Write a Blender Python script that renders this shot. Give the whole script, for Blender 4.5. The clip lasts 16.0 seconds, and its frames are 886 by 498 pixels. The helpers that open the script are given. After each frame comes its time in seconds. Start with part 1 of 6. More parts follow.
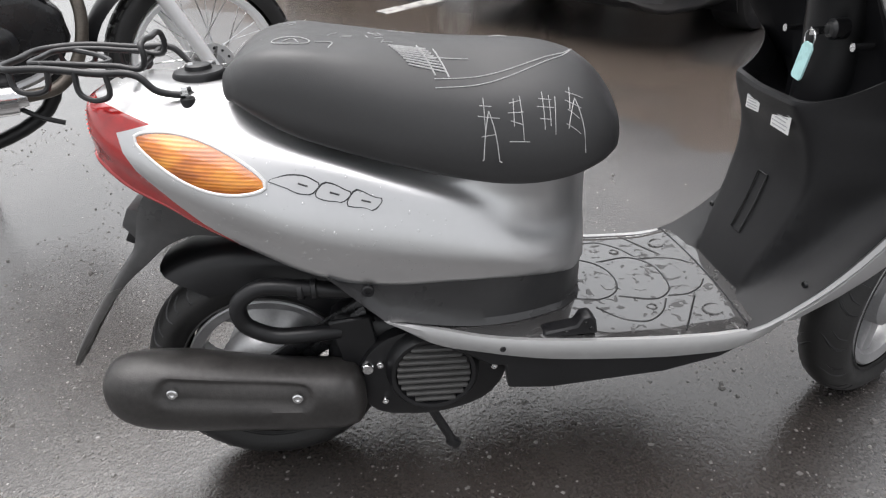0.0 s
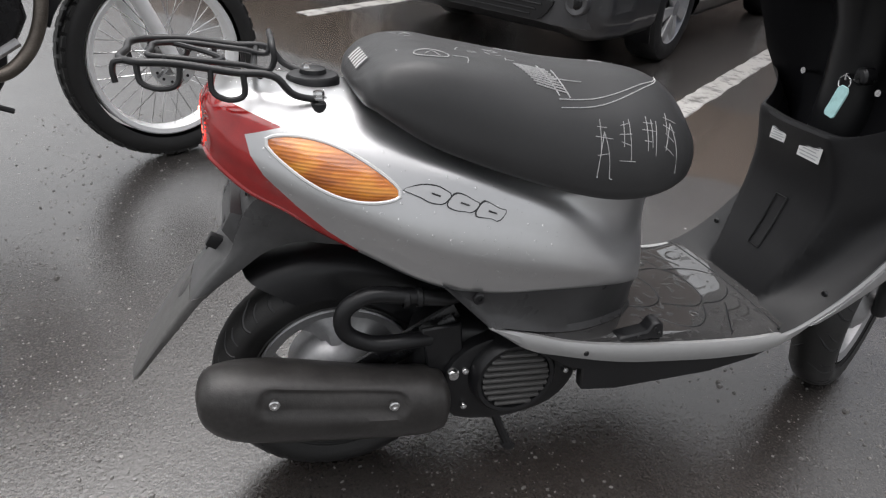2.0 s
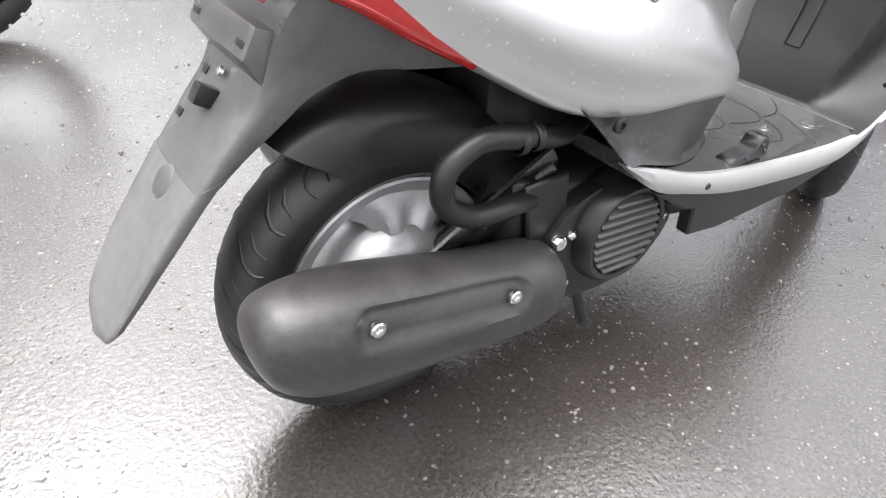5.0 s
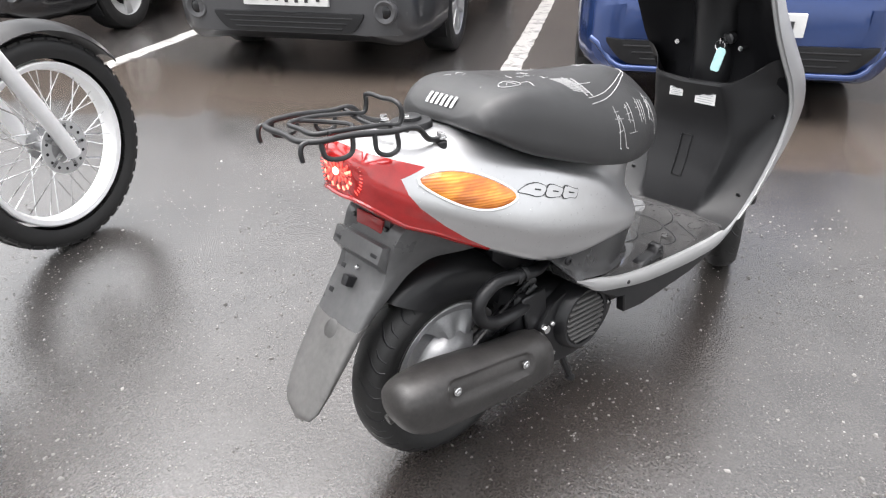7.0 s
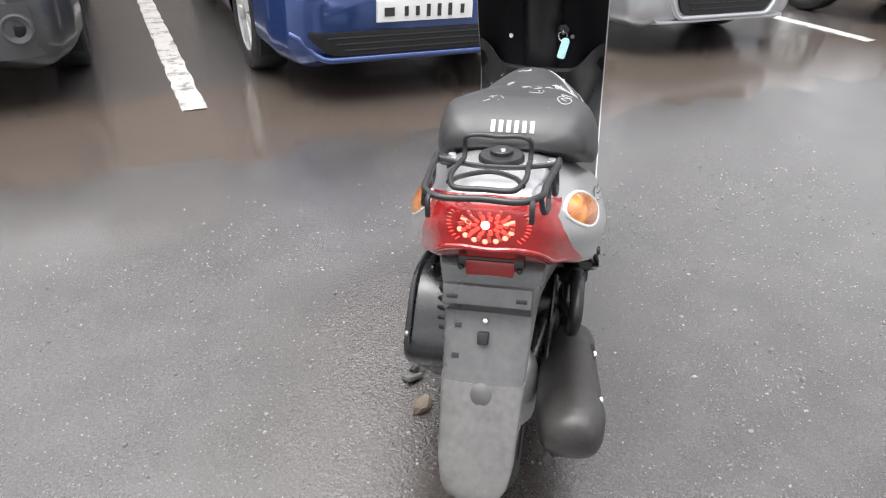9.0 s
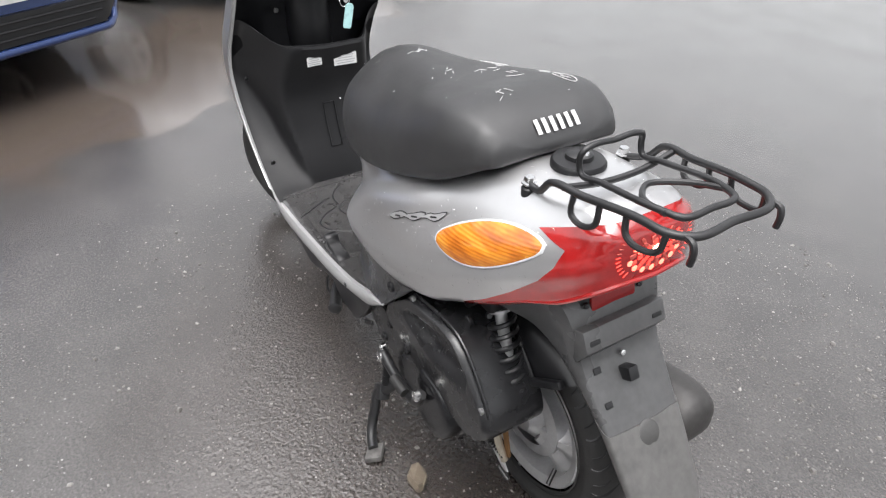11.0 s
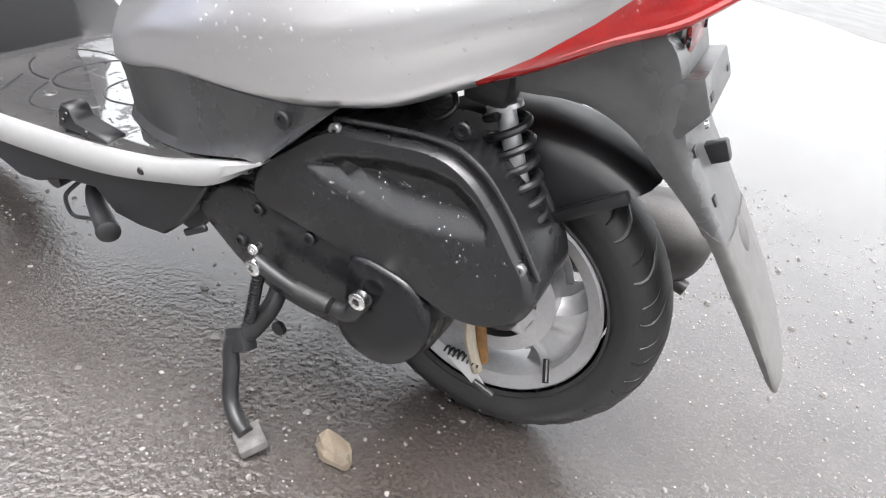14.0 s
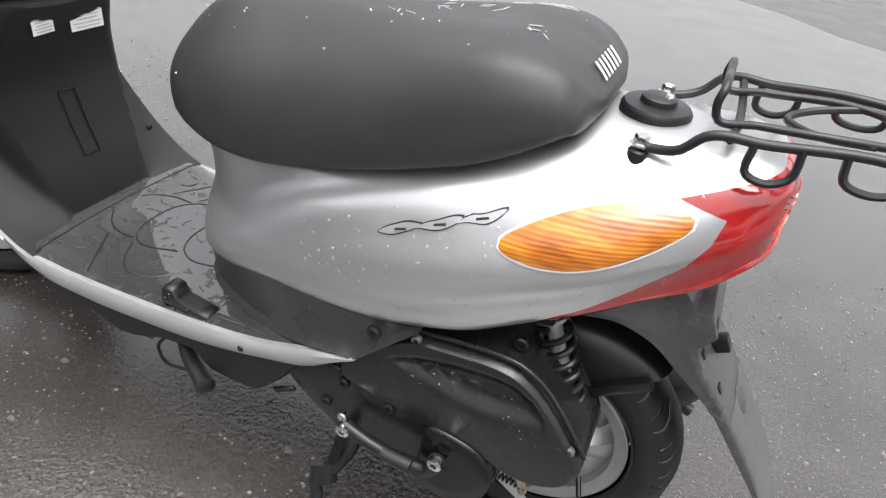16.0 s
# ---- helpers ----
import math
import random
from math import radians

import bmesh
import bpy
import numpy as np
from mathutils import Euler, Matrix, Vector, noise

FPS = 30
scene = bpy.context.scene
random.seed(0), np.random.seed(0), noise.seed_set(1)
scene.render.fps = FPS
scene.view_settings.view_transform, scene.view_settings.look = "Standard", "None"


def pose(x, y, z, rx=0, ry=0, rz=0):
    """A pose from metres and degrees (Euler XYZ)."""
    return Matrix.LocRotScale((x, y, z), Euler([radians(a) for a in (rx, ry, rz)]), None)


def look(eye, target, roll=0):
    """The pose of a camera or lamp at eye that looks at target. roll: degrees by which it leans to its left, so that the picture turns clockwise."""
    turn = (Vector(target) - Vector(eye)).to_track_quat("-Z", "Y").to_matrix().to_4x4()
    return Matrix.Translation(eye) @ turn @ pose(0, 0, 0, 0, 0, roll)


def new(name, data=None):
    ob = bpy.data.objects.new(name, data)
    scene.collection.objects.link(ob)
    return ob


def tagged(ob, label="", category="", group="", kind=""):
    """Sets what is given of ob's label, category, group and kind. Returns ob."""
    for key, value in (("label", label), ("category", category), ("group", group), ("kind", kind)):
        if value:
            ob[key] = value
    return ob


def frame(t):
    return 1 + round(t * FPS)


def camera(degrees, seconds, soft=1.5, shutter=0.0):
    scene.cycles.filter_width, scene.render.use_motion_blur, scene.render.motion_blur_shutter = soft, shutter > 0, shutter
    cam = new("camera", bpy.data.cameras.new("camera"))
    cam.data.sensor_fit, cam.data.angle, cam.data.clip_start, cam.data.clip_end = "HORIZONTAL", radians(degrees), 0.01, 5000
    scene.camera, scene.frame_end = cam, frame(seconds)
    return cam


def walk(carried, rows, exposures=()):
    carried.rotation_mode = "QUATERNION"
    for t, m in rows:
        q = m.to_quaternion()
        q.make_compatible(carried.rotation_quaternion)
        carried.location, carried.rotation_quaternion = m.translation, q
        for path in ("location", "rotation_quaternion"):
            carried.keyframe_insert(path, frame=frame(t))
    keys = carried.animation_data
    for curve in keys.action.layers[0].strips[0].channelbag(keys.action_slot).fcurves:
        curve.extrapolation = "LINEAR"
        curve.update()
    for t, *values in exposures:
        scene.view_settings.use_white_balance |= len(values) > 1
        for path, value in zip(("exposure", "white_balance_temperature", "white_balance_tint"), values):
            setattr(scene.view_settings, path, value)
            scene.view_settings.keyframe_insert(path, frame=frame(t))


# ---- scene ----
from mathutils.bvhtree import BVHTree
cam = camera(67.91, 16.0, soft=1.2, shutter=0.0)
PATH = (
    (0.0, 0.1989, -0.9176, 0.9617, 58.37, 2.24, -6.13),
    (0.5, 0.0953, -0.8793, 0.9685, 58.04, 1.90, -6.17),
    (1.0, -0.0286, -0.8797, 0.9909, 59.67, 0.23, -12.68),
    (1.5, -0.1109, -0.8918, 0.9917, 60.49, -2.24, -14.75),
    (2.0, -0.1464, -0.8800, 0.9760, 59.17, -4.49, -15.50),
    (2.5, -0.1808, -0.7944, 0.9443, 57.34, -3.36, -16.35),
    (3.0, -0.2296, -0.6548, 0.8811, 53.56, -2.26, -21.21),
    (3.5, -0.3148, -0.5439, 0.7477, 50.85, -4.54, -28.08),
    (5.8, -0.3952, -0.5431, 0.7245, 55.15, -4.50, -35.11),
    (6.0, -0.4130, -0.5963, 0.7848, 57.29, -3.36, -35.11),
    (6.5, -0.5074, -0.7746, 0.9734, 60.16, -0.38, -35.89),
    (7.0, -0.6996, -0.8173, 1.0660, 60.16, 0.52, -39.84),
    (7.5, -0.8670, -0.7201, 1.0812, 59.59, 0.38, -45.32),
    (8.0, -0.9643, -0.4945, 1.0970, 59.27, -1.39, -54.15),
    (8.5, -1.0504, -0.2641, 1.1130, 59.50, -1.99, -67.33),
    (9.0, -1.0408, -0.0421, 1.1034, 59.33, -2.32, -78.64),
    (9.2, -1.0148, 0.0451, 1.1187, 58.96, -3.31, -83.59),
    (11.3, -0.5582, 0.6920, 1.0306, 55.85, -4.04, -127.83),
    (11.5, -0.5146, 0.7258, 1.0035, 55.12, -5.14, -132.20),
    (12.0, -0.3572, 0.6705, 0.8583, 54.72, -7.03, -139.34),
    (12.5, -0.2442, 0.6590, 0.6899, 56.97, -7.71, -148.40),
    (13.0, -0.2083, 0.6655, 0.6241, 59.45, -9.95, -152.96),
    (13.5, -0.2056, 0.6753, 0.6304, 59.73, -9.78, -153.05),
    (14.0, -0.2105, 0.6760, 0.6377, 59.43, -9.53, -153.15),
    (14.5, -0.2188, 0.6870, 0.6599, 59.40, -8.82, -153.66),
    (15.0, -0.2146, 0.7127, 0.7487, 57.96, -7.77, -154.23),
    (15.5, -0.1612, 0.7427, 0.8535, 57.96, -7.13, -155.18),
    (16.0, -0.0959, 0.7368, 0.9000, 57.78, -8.53, -155.55),
)
EXPOSURES = ((0, 1.12), (0.6, 0.73), (1.5, 0.58), (2.5, 0.78), (3, 0.88), (3.5, 1.28), (3.7, 1.48), (5.8, 2.48), (6, 2.43), (6.3, 2.23), (7, 1.78), (9, 1.64), (11.5, 1.31), (12.4, 1.21), (12.7, 1.57), (13.1, 2.11), (13.5, 2.26), (14.5, 2.31), (15, 2.07), (15.5, 1.71), (16, 1.31))
walk(cam, [(t, pose(x, y, z, rx, ry, rz)) for t, x, y, z, rx, ry, rz in PATH], EXPOSURES)

# ---- daylight: an overcast, rainy sky ----
world = bpy.data.worlds.new("overcast_sky")
scene.world = world
world.use_nodes = True
wn, wl = world.node_tree.nodes, world.node_tree.links
sky = wn.new("ShaderNodeTexSky")
sky.sky_type, sky.sun_disc = "NISHITA", False
sky.sun_elevation, sky.sun_rotation = radians(70), radians(335)
sky.air_density, sky.dust_density, sky.ozone_density = 1.0, 4.0, 1.0
grey = wn.new("ShaderNodeHueSaturation")
grey.inputs["Saturation"].default_value = 0.12
wl.new(sky.outputs["Color"], grey.inputs["Color"])
wl.new(grey.outputs["Color"], wn["Background"].inputs["Color"])
wn["Background"].inputs["Strength"].default_value = 0.15
sun = new("sun", bpy.data.lights.new("sun", "SUN"))
sun.data.energy, sun.data.angle, sun.data.color = 1.5, radians(70), (1.0, 0.962, 0.972)
sun.matrix_world = look((0, 0, 10), (0.5, 0.0, 0))


# ---- materials ----
def material(name, base=(0.5, 0.5, 0.5), rough=0.5, metal=0.0, vary=0.15, scale=30.0, bump=0.0, bump_scale=200.0, coat=0.0, spec=0.5, rough_vary=0.1, distance=0.002, fine=0.0):
    """Two scales of colour variation, uneven gloss and a fine relief on a principled surface."""
    m = bpy.data.materials.new(name)
    m.use_nodes = True
    n, l = m.node_tree.nodes, m.node_tree.links
    b = n["Principled BSDF"]
    tc = n.new("ShaderNodeTexCoord")
    a = n.new("ShaderNodeTexNoise")
    a.inputs["Scale"].default_value, a.inputs["Detail"].default_value = scale, 5
    l.new(tc.outputs["Object"], a.inputs["Vector"])
    a2 = n.new("ShaderNodeTexNoise")
    a2.inputs["Scale"].default_value, a2.inputs["Detail"].default_value = scale * 9, 3
    l.new(tc.outputs["Object"], a2.inputs["Vector"])
    mixn = n.new("ShaderNodeMath")
    mixn.operation = "MULTIPLY_ADD"
    mixn.inputs[1].default_value = 0.4
    l.new(a2.outputs["Fac"], mixn.inputs[0])
    scaled = n.new("ShaderNodeMath")
    scaled.operation, scaled.inputs[1].default_value = "MULTIPLY", 0.6
    l.new(a.outputs["Fac"], scaled.inputs[0])
    l.new(scaled.outputs[0], mixn.inputs[2])
    r = n.new("ShaderNodeMapRange")
    r.inputs["From Min"].default_value, r.inputs["From Max"].default_value = 0.3, 0.7
    r.inputs["To Min"].default_value, r.inputs["To Max"].default_value = 1 - vary, 1 + vary
    l.new(mixn.outputs[0], r.inputs["Value"])
    mul = n.new("ShaderNodeVectorMath")
    mul.operation = "SCALE"
    mul.inputs[0].default_value = base
    l.new(r.outputs["Result"], mul.inputs["Scale"])
    l.new(mul.outputs[0], b.inputs["Base Color"])
    rr = n.new("ShaderNodeMapRange")
    rr.inputs["From Min"].default_value, rr.inputs["From Max"].default_value = 0.3, 0.7
    rr.inputs["To Min"].default_value, rr.inputs["To Max"].default_value = max(0.02, rough - rough_vary), min(1, rough + rough_vary)
    l.new(a.outputs["Fac"], rr.inputs["Value"])
    l.new(rr.outputs["Result"], b.inputs["Roughness"])
    b.inputs["Metallic"].default_value = metal
    b.inputs["Coat Weight"].default_value = coat
    b.inputs["Coat Roughness"].default_value = 0.06
    b.inputs["Specular IOR Level"].default_value = spec
    if bump:
        c = n.new("ShaderNodeTexNoise")
        c.inputs["Scale"].default_value, c.inputs["Detail"].default_value = bump_scale, 2
        l.new(tc.outputs["Object"], c.inputs["Vector"])
        d = n.new("ShaderNodeBump")
        d.inputs["Strength"].default_value, d.inputs["Distance"].default_value = bump, distance
        l.new(c.outputs["Fac"], d.inputs["Height"])
        l.new(d.outputs["Normal"], b.inputs["Normal"])
    return m


def water_material():
    """A clear bead: see-through, with a sharp gloss on top."""
    m = bpy.data.materials.new("water")
    m.use_nodes = True
    n, l = m.node_tree.nodes, m.node_tree.links
    clear, gloss, mixed = n.new("ShaderNodeBsdfTransparent"), n.new("ShaderNodeBsdfGlossy"), n.new("ShaderNodeMixShader")
    gloss.inputs["Roughness"].default_value = 0.05
    mixed.inputs["Fac"].default_value = 0.16
    l.new(clear.outputs[0], mixed.inputs[1])
    l.new(gloss.outputs[0], mixed.inputs[2])
    l.new(mixed.outputs[0], n["Material Output"].inputs["Surface"])
    return m


def glow(name, color, strength):
    m = bpy.data.materials.new(name)
    m.use_nodes = True
    b = m.node_tree.nodes["Principled BSDF"]
    b.inputs["Base Color"].default_value = (*color, 1)
    b.inputs["Emission Color"].default_value = (*color, 1)
    b.inputs["Emission Strength"].default_value = strength
    b.inputs["Roughness"].default_value = 0.2
    return m


def road_material():
    """Wet asphalt: pale chips in dark binder, worn and damp patches, puddles that mirror the sky."""
    m = bpy.data.materials.new("wet_asphalt")
    m.use_nodes = True
    n, l = m.node_tree.nodes, m.node_tree.links
    b = n["Principled BSDF"]
    tc = n.new("ShaderNodeTexCoord")

    def tex(kind, scale, detail=4, **k):
        t = n.new(kind)
        t.inputs["Scale"].default_value = scale
        if "Detail" in t.inputs:
            t.inputs["Detail"].default_value = detail
        l.new(tc.outputs["Object"], t.inputs["Vector"])
        return t

    def ramp(src, lo, hi, to_lo, to_hi):
        r = n.new("ShaderNodeMapRange")
        for key, v in (("From Min", lo), ("From Max", hi), ("To Min", to_lo), ("To Max", to_hi)):
            r.inputs[key].default_value = v
        l.new(src, r.inputs["Value"])
        r.interpolation_type = "SMOOTHSTEP"
        return r.outputs["Result"]

    def mix(fac, a, c):
        x = n.new("ShaderNodeMix")
        x.data_type = "RGBA"
        if isinstance(fac, float):
            x.inputs["Factor"].default_value = fac
        else:
            l.new(fac, x.inputs["Factor"])
        for sock, v in ((x.inputs[6], a), (x.inputs[7], c)):
            if isinstance(v, tuple):
                sock.default_value = (*v, 1)
            else:
                l.new(v, sock)
        return x.outputs[2]

    def calc(op, a, c):
        x = n.new("ShaderNodeMath")
        x.operation = op
        for sock, v in ((x.inputs[0], a), (x.inputs[1], c)):
            if isinstance(v, (int, float)):
                sock.default_value = v
            else:
                l.new(v, sock)
        return x.outputs[0]

    big = tex("ShaderNodeTexNoise", 0.9, 2).outputs["Fac"]
    soft = tex("ShaderNodeTexNoise", 2.6, 1.5).outputs["Fac"]
    mid = tex("ShaderNodeTexNoise", 6, 5).outputs["Fac"]
    grain = tex("ShaderNodeTexNoise", 170, 3).outputs["Fac"]
    chips = tex("ShaderNodeTexVoronoi", 130)
    sparse = tex("ShaderNodeTexVoronoi", 34)
    tone = mix(ramp(mid, 0.2, 0.8, 0.0, 1.0), (0.026, 0.024, 0.023), (0.046, 0.043, 0.041))
    tone = mix(ramp(grain, 0.42, 0.72, 0.0, 0.5), tone, (0.100, 0.094, 0.090))
    chip = calc("MULTIPLY", ramp(chips.outputs["Distance"], 0.18, 0.32, 1.0, 0.0), ramp(chips.outputs["Color"], 0.56, 0.62, 0.0, 0.85))
    tone = mix(chip, tone, (0.25, 0.240, 0.228))
    white = calc("MULTIPLY", ramp(sparse.outputs["Distance"], 0.08, 0.12, 1.0, 0.0), ramp(sparse.outputs["Color"], 0.92, 0.95, 0.0, 0.3))
    tone = mix(white, tone, (0.42, 0.40, 0.38))
    # dirt lies in the low strip along the parking bays
    sep = n.new("ShaderNodeSeparateXYZ")
    l.new(tc.outputs["Object"], sep.inputs[0])
    u = calc("ADD", calc("MULTIPLY", sep.outputs["X"], 0.799), calc("MULTIPLY", sep.outputs["Y"], 0.602))
    edge = calc("ADD", u, calc("MULTIPLY", calc("SUBTRACT", soft, 0.5), 0.55))
    strip = calc("MULTIPLY", ramp(edge, 1.55, 1.95, 0.0, 1.0), ramp(edge, 2.45, 3.2, 1.0, 0.0))
    wob = calc("MULTIPLY", strip, calc("ADD", 0.80, calc("MULTIPLY", calc("SUBTRACT", big, 0.5), 1.8)))
    puddle = ramp(wob, 0.30, 0.58, 0.0, 1.0)
    tone = mix(calc("MULTIPLY", puddle, 0.85), tone, (0.068, 0.054, 0.044))
    # the wet patch round the scooter, partly its contact shade painted dark, and a thin pool towards the bays
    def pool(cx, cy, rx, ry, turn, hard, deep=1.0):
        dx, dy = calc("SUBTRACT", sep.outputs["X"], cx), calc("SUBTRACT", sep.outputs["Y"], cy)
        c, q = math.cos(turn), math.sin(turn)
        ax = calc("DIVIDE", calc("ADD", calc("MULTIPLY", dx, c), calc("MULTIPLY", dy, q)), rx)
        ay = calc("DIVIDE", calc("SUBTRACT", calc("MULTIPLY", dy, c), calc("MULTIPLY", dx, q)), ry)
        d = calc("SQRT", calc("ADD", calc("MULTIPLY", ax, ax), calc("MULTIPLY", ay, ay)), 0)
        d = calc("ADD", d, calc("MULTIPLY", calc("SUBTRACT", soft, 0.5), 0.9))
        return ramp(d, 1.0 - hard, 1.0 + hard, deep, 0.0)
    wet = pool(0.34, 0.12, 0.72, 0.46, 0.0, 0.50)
    coarse = pool(0.30, 0.26, 0.44, 0.24, 0.0, 0.55)
    film = pool(0.57, 1.46, 0.20, 0.46, 0.5, 0.30, 0.55)
    damp_patch = ramp(calc("ADD", calc("MULTIPLY", soft, 0.6), calc("MULTIPLY", big, 0.4)), 0.36, 0.62, 0.0, 1.0)
    # wet asphalt and the shade under the scooter, both put into the colour
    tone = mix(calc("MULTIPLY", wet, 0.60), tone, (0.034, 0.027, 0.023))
    # the thin pool's bright sky reflection is partly painted as a paler tone
    tone = mix(calc("MULTIPLY", film, 0.4), tone, (0.080, 0.072, 0.067))
    l.new(tone, b.inputs["Base Color"])
    damp = mix(damp_patch, (0.26, 0.26, 0.26), (0.20, 0.20, 0.20))
    damp = mix(wet, damp, (0.15, 0.15, 0.15))
    damp = mix(film, damp, (0.14, 0.14, 0.14))
    l.new(mix(puddle, damp, (0.13, 0.13, 0.13)), b.inputs["Roughness"])
    pebble = tex("ShaderNodeTexNoise", 95, 2).outputs["Fac"]
    h = calc("ADD", calc("MULTIPLY", pebble, calc("ADD", 0.55, calc("MULTIPLY", coarse, 2.2))), calc("MULTIPLY", grain, 0.6))
    h = calc("ADD", h, calc("MULTIPLY", chips.outputs["Distance"], calc("ADD", 0.5, calc("MULTIPLY", coarse, 0.9))))
    bump = n.new("ShaderNodeBump")
    bump.inputs["Distance"].default_value = 0.004
    rough_patch = calc("ADD", 0.15, calc("MULTIPLY", ramp(big, 0.30, 0.70, 0.0, 1.0), 0.08))
    rough_patch = calc("ADD", rough_patch, calc("MULTIPLY", coarse, 0.14))
    l.new(calc("MULTIPLY", rough_patch, ramp(calc("MAXIMUM", puddle, film), 0.0, 1.0, 1.0, 0.08)), bump.inputs["Strength"])
    l.new(h, bump.inputs["Height"])
    l.new(bump.outputs["Normal"], b.inputs["Normal"])
    b.inputs["Specular IOR Level"].default_value = 0.90
    # a thin film of rain over the grain
    b.inputs["Coat Weight"].default_value = 0.30
    b.inputs["Coat Roughness"].default_value, b.inputs["Coat IOR"].default_value = 0.26, 1.45
    return m


M_ROAD = road_material()
M_SILVER = material("silver_paint", (0.54, 0.54, 0.545), 0.35, 0.85, 0.03, 8, coat=0.3, rough_vary=0.02)
M_TRIM = material("pale_trim_paint", (0.33, 0.33, 0.33), 0.38, 0.25, 0.06, 10, coat=0.2, rough_vary=0.05)
M_DUST = material("dusty_flap", (0.085, 0.083, 0.081), 0.5, 0.0, 0.35, 9, bump=0.2, bump_scale=700, distance=0.0005)
M_MARK = material("grey_round_mark", (0.048, 0.047, 0.046), 0.45, 0.0, 0.2, 30)
M_FIN = material("dusty_fins", (0.055, 0.054, 0.053), 0.5, 0.0, 0.25, 40)
M_WORN = material("worn_bare_steel", (0.13, 0.125, 0.12), 0.5, 0.4, 0.45, 90, bump=0.4, bump_scale=160)
M_SKIRT = material("grey_skirt_plastic", (0.034, 0.034, 0.035), 0.30, 0.0, 0.22, 10, rough_vary=0.08)
M_GLOSSCASE = material("glossy_black_casting", (0.008, 0.008, 0.009), 0.2, 0.0, 0.25, 22, rough_vary=0.04, spec=0.3)
M_SEAT = material("seat_vinyl", (0.026, 0.026, 0.027), 0.46, 0.0, 0.12, 18, rough_vary=0.06, bump=0.3, bump_scale=1100, distance=0.0006)
M_DARK = material("charcoal_plastic", (0.010, 0.010, 0.011), 0.48, 0.0, 0.2, 12, rough_vary=0.09, bump=0.2, bump_scale=1200, distance=0.0004, spec=0.32)
def wet_floor_material():
    """Black plastic with standing rain water: mirror-like films and matt islands."""
    m = material("wet_floor_plastic", (0.040, 0.039, 0.039), 0.3, 0.0, 0.2, 16)
    n, l = m.node_tree.nodes, m.node_tree.links
    b = n["Principled BSDF"]
    tc = n.new("ShaderNodeTexCoord")
    big, small = n.new("ShaderNodeTexNoise"), n.new("ShaderNodeTexVoronoi")
    big.inputs["Scale"].default_value, big.inputs["Detail"].default_value, big.inputs["Distortion"].default_value = 48, 2, 0.8
    small.inputs["Scale"].default_value = 95
    for t in (big, small):
        l.new(tc.outputs["Object"], t.inputs["Vector"])
    film = n.new("ShaderNodeMapRange")
    film.inputs["From Min"].default_value, film.inputs["From Max"].default_value = 0.39, 0.42
    l.new(big.outputs["Fac"], film.inputs["Value"])
    bead = n.new("ShaderNodeMapRange")
    bead.inputs["From Min"].default_value, bead.inputs["From Max"].default_value = 0.36, 0.31
    l.new(small.outputs["Distance"], bead.inputs["Value"])
    top = n.new("ShaderNodeMath")
    top.operation = "MAXIMUM"
    l.new(film.outputs["Result"], top.inputs[0])
    l.new(bead.outputs["Result"], top.inputs[1])
    rough = n.new("ShaderNodeMapRange")
    rough.inputs["To Min"].default_value, rough.inputs["To Max"].default_value = 0.26, 0.07
    l.new(top.outputs[0], rough.inputs["Value"])
    l.new(rough.outputs["Result"], b.inputs["Roughness"])
    coat = n.new("ShaderNodeMapRange")
    coat.inputs["To Max"].default_value = 1.0
    b.inputs["Coat IOR"].default_value = 1.65
    b.inputs["Coat Roughness"].default_value = 0.04
    l.new(top.outputs[0], coat.inputs["Value"])
    l.new(coat.outputs["Result"], b.inputs["Coat Weight"])
    bump = n.new("ShaderNodeBump")
    bump.inputs["Strength"].default_value, bump.inputs["Distance"].default_value = 0.4, 0.0008
    l.new(top.outputs[0], bump.inputs["Height"])
    l.new(bump.outputs["Normal"], b.inputs["Normal"])
    l.new(bump.outputs["Normal"], b.inputs["Coat Normal"])
    return m


M_FLOOR = wet_floor_material()
M_GREY = material("dusty_grey_plastic", (0.062, 0.062, 0.063), 0.33, 0.0, 0.3, 9, bump=0.2, bump_scale=700, distance=0.0005, rough_vary=0.08)
M_BLACK = material("black_plastic", (0.009, 0.009, 0.010), 0.38, 0.0, 0.3, 14, rough_vary=0.08, spec=0.4)
M_GLOSSBLACK = material("gloss_black_plastic", (0.006, 0.006, 0.007), 0.13, 0.0, 0.3, 30, rough_vary=0.06, spec=0.45)
M_STEELBLACK = material("black_painted_steel", (0.016, 0.016, 0.017), 0.37, 0.2, 0.25, 40, rough_vary=0.07)
M_HEAT = material("black_heatproof_paint", (0.030, 0.028, 0.027), 0.46, 0.1, 0.45, 14, bump=0.3, bump_scale=350, distance=0.0008)
M_CASE = material("dark_grey_casting", (0.011, 0.011, 0.012), 0.27, 0.05, 0.25, 22, rough_vary=0.04, bump=0.25, bump_scale=500, distance=0.0006, spec=0.5)
M_RUBBER = material("tyre_rubber", (0.013, 0.0127, 0.0127), 0.55, 0.0, 0.35, 20, bump=0.3, bump_scale=300, distance=0.001)
M_ALLOY = material("cast_alloy", (0.36, 0.36, 0.365), 0.36, 0.6, 0.14, 20, rough_vary=0.07)
M_BRIGHT = material("bright_aluminium", (0.56, 0.56, 0.56), 0.38, 0.55, 0.08, 30, rough_vary=0.06)
M_FORK = material("silver_fork_paint", (0.82, 0.82, 0.82), 0.34, 0.25, 0.05, 30, rough_vary=0.05)
M_CHROME = material("bright_steel", (0.72, 0.72, 0.72), 0.16, 1.0, 0.08, 60, rough_vary=0.08)
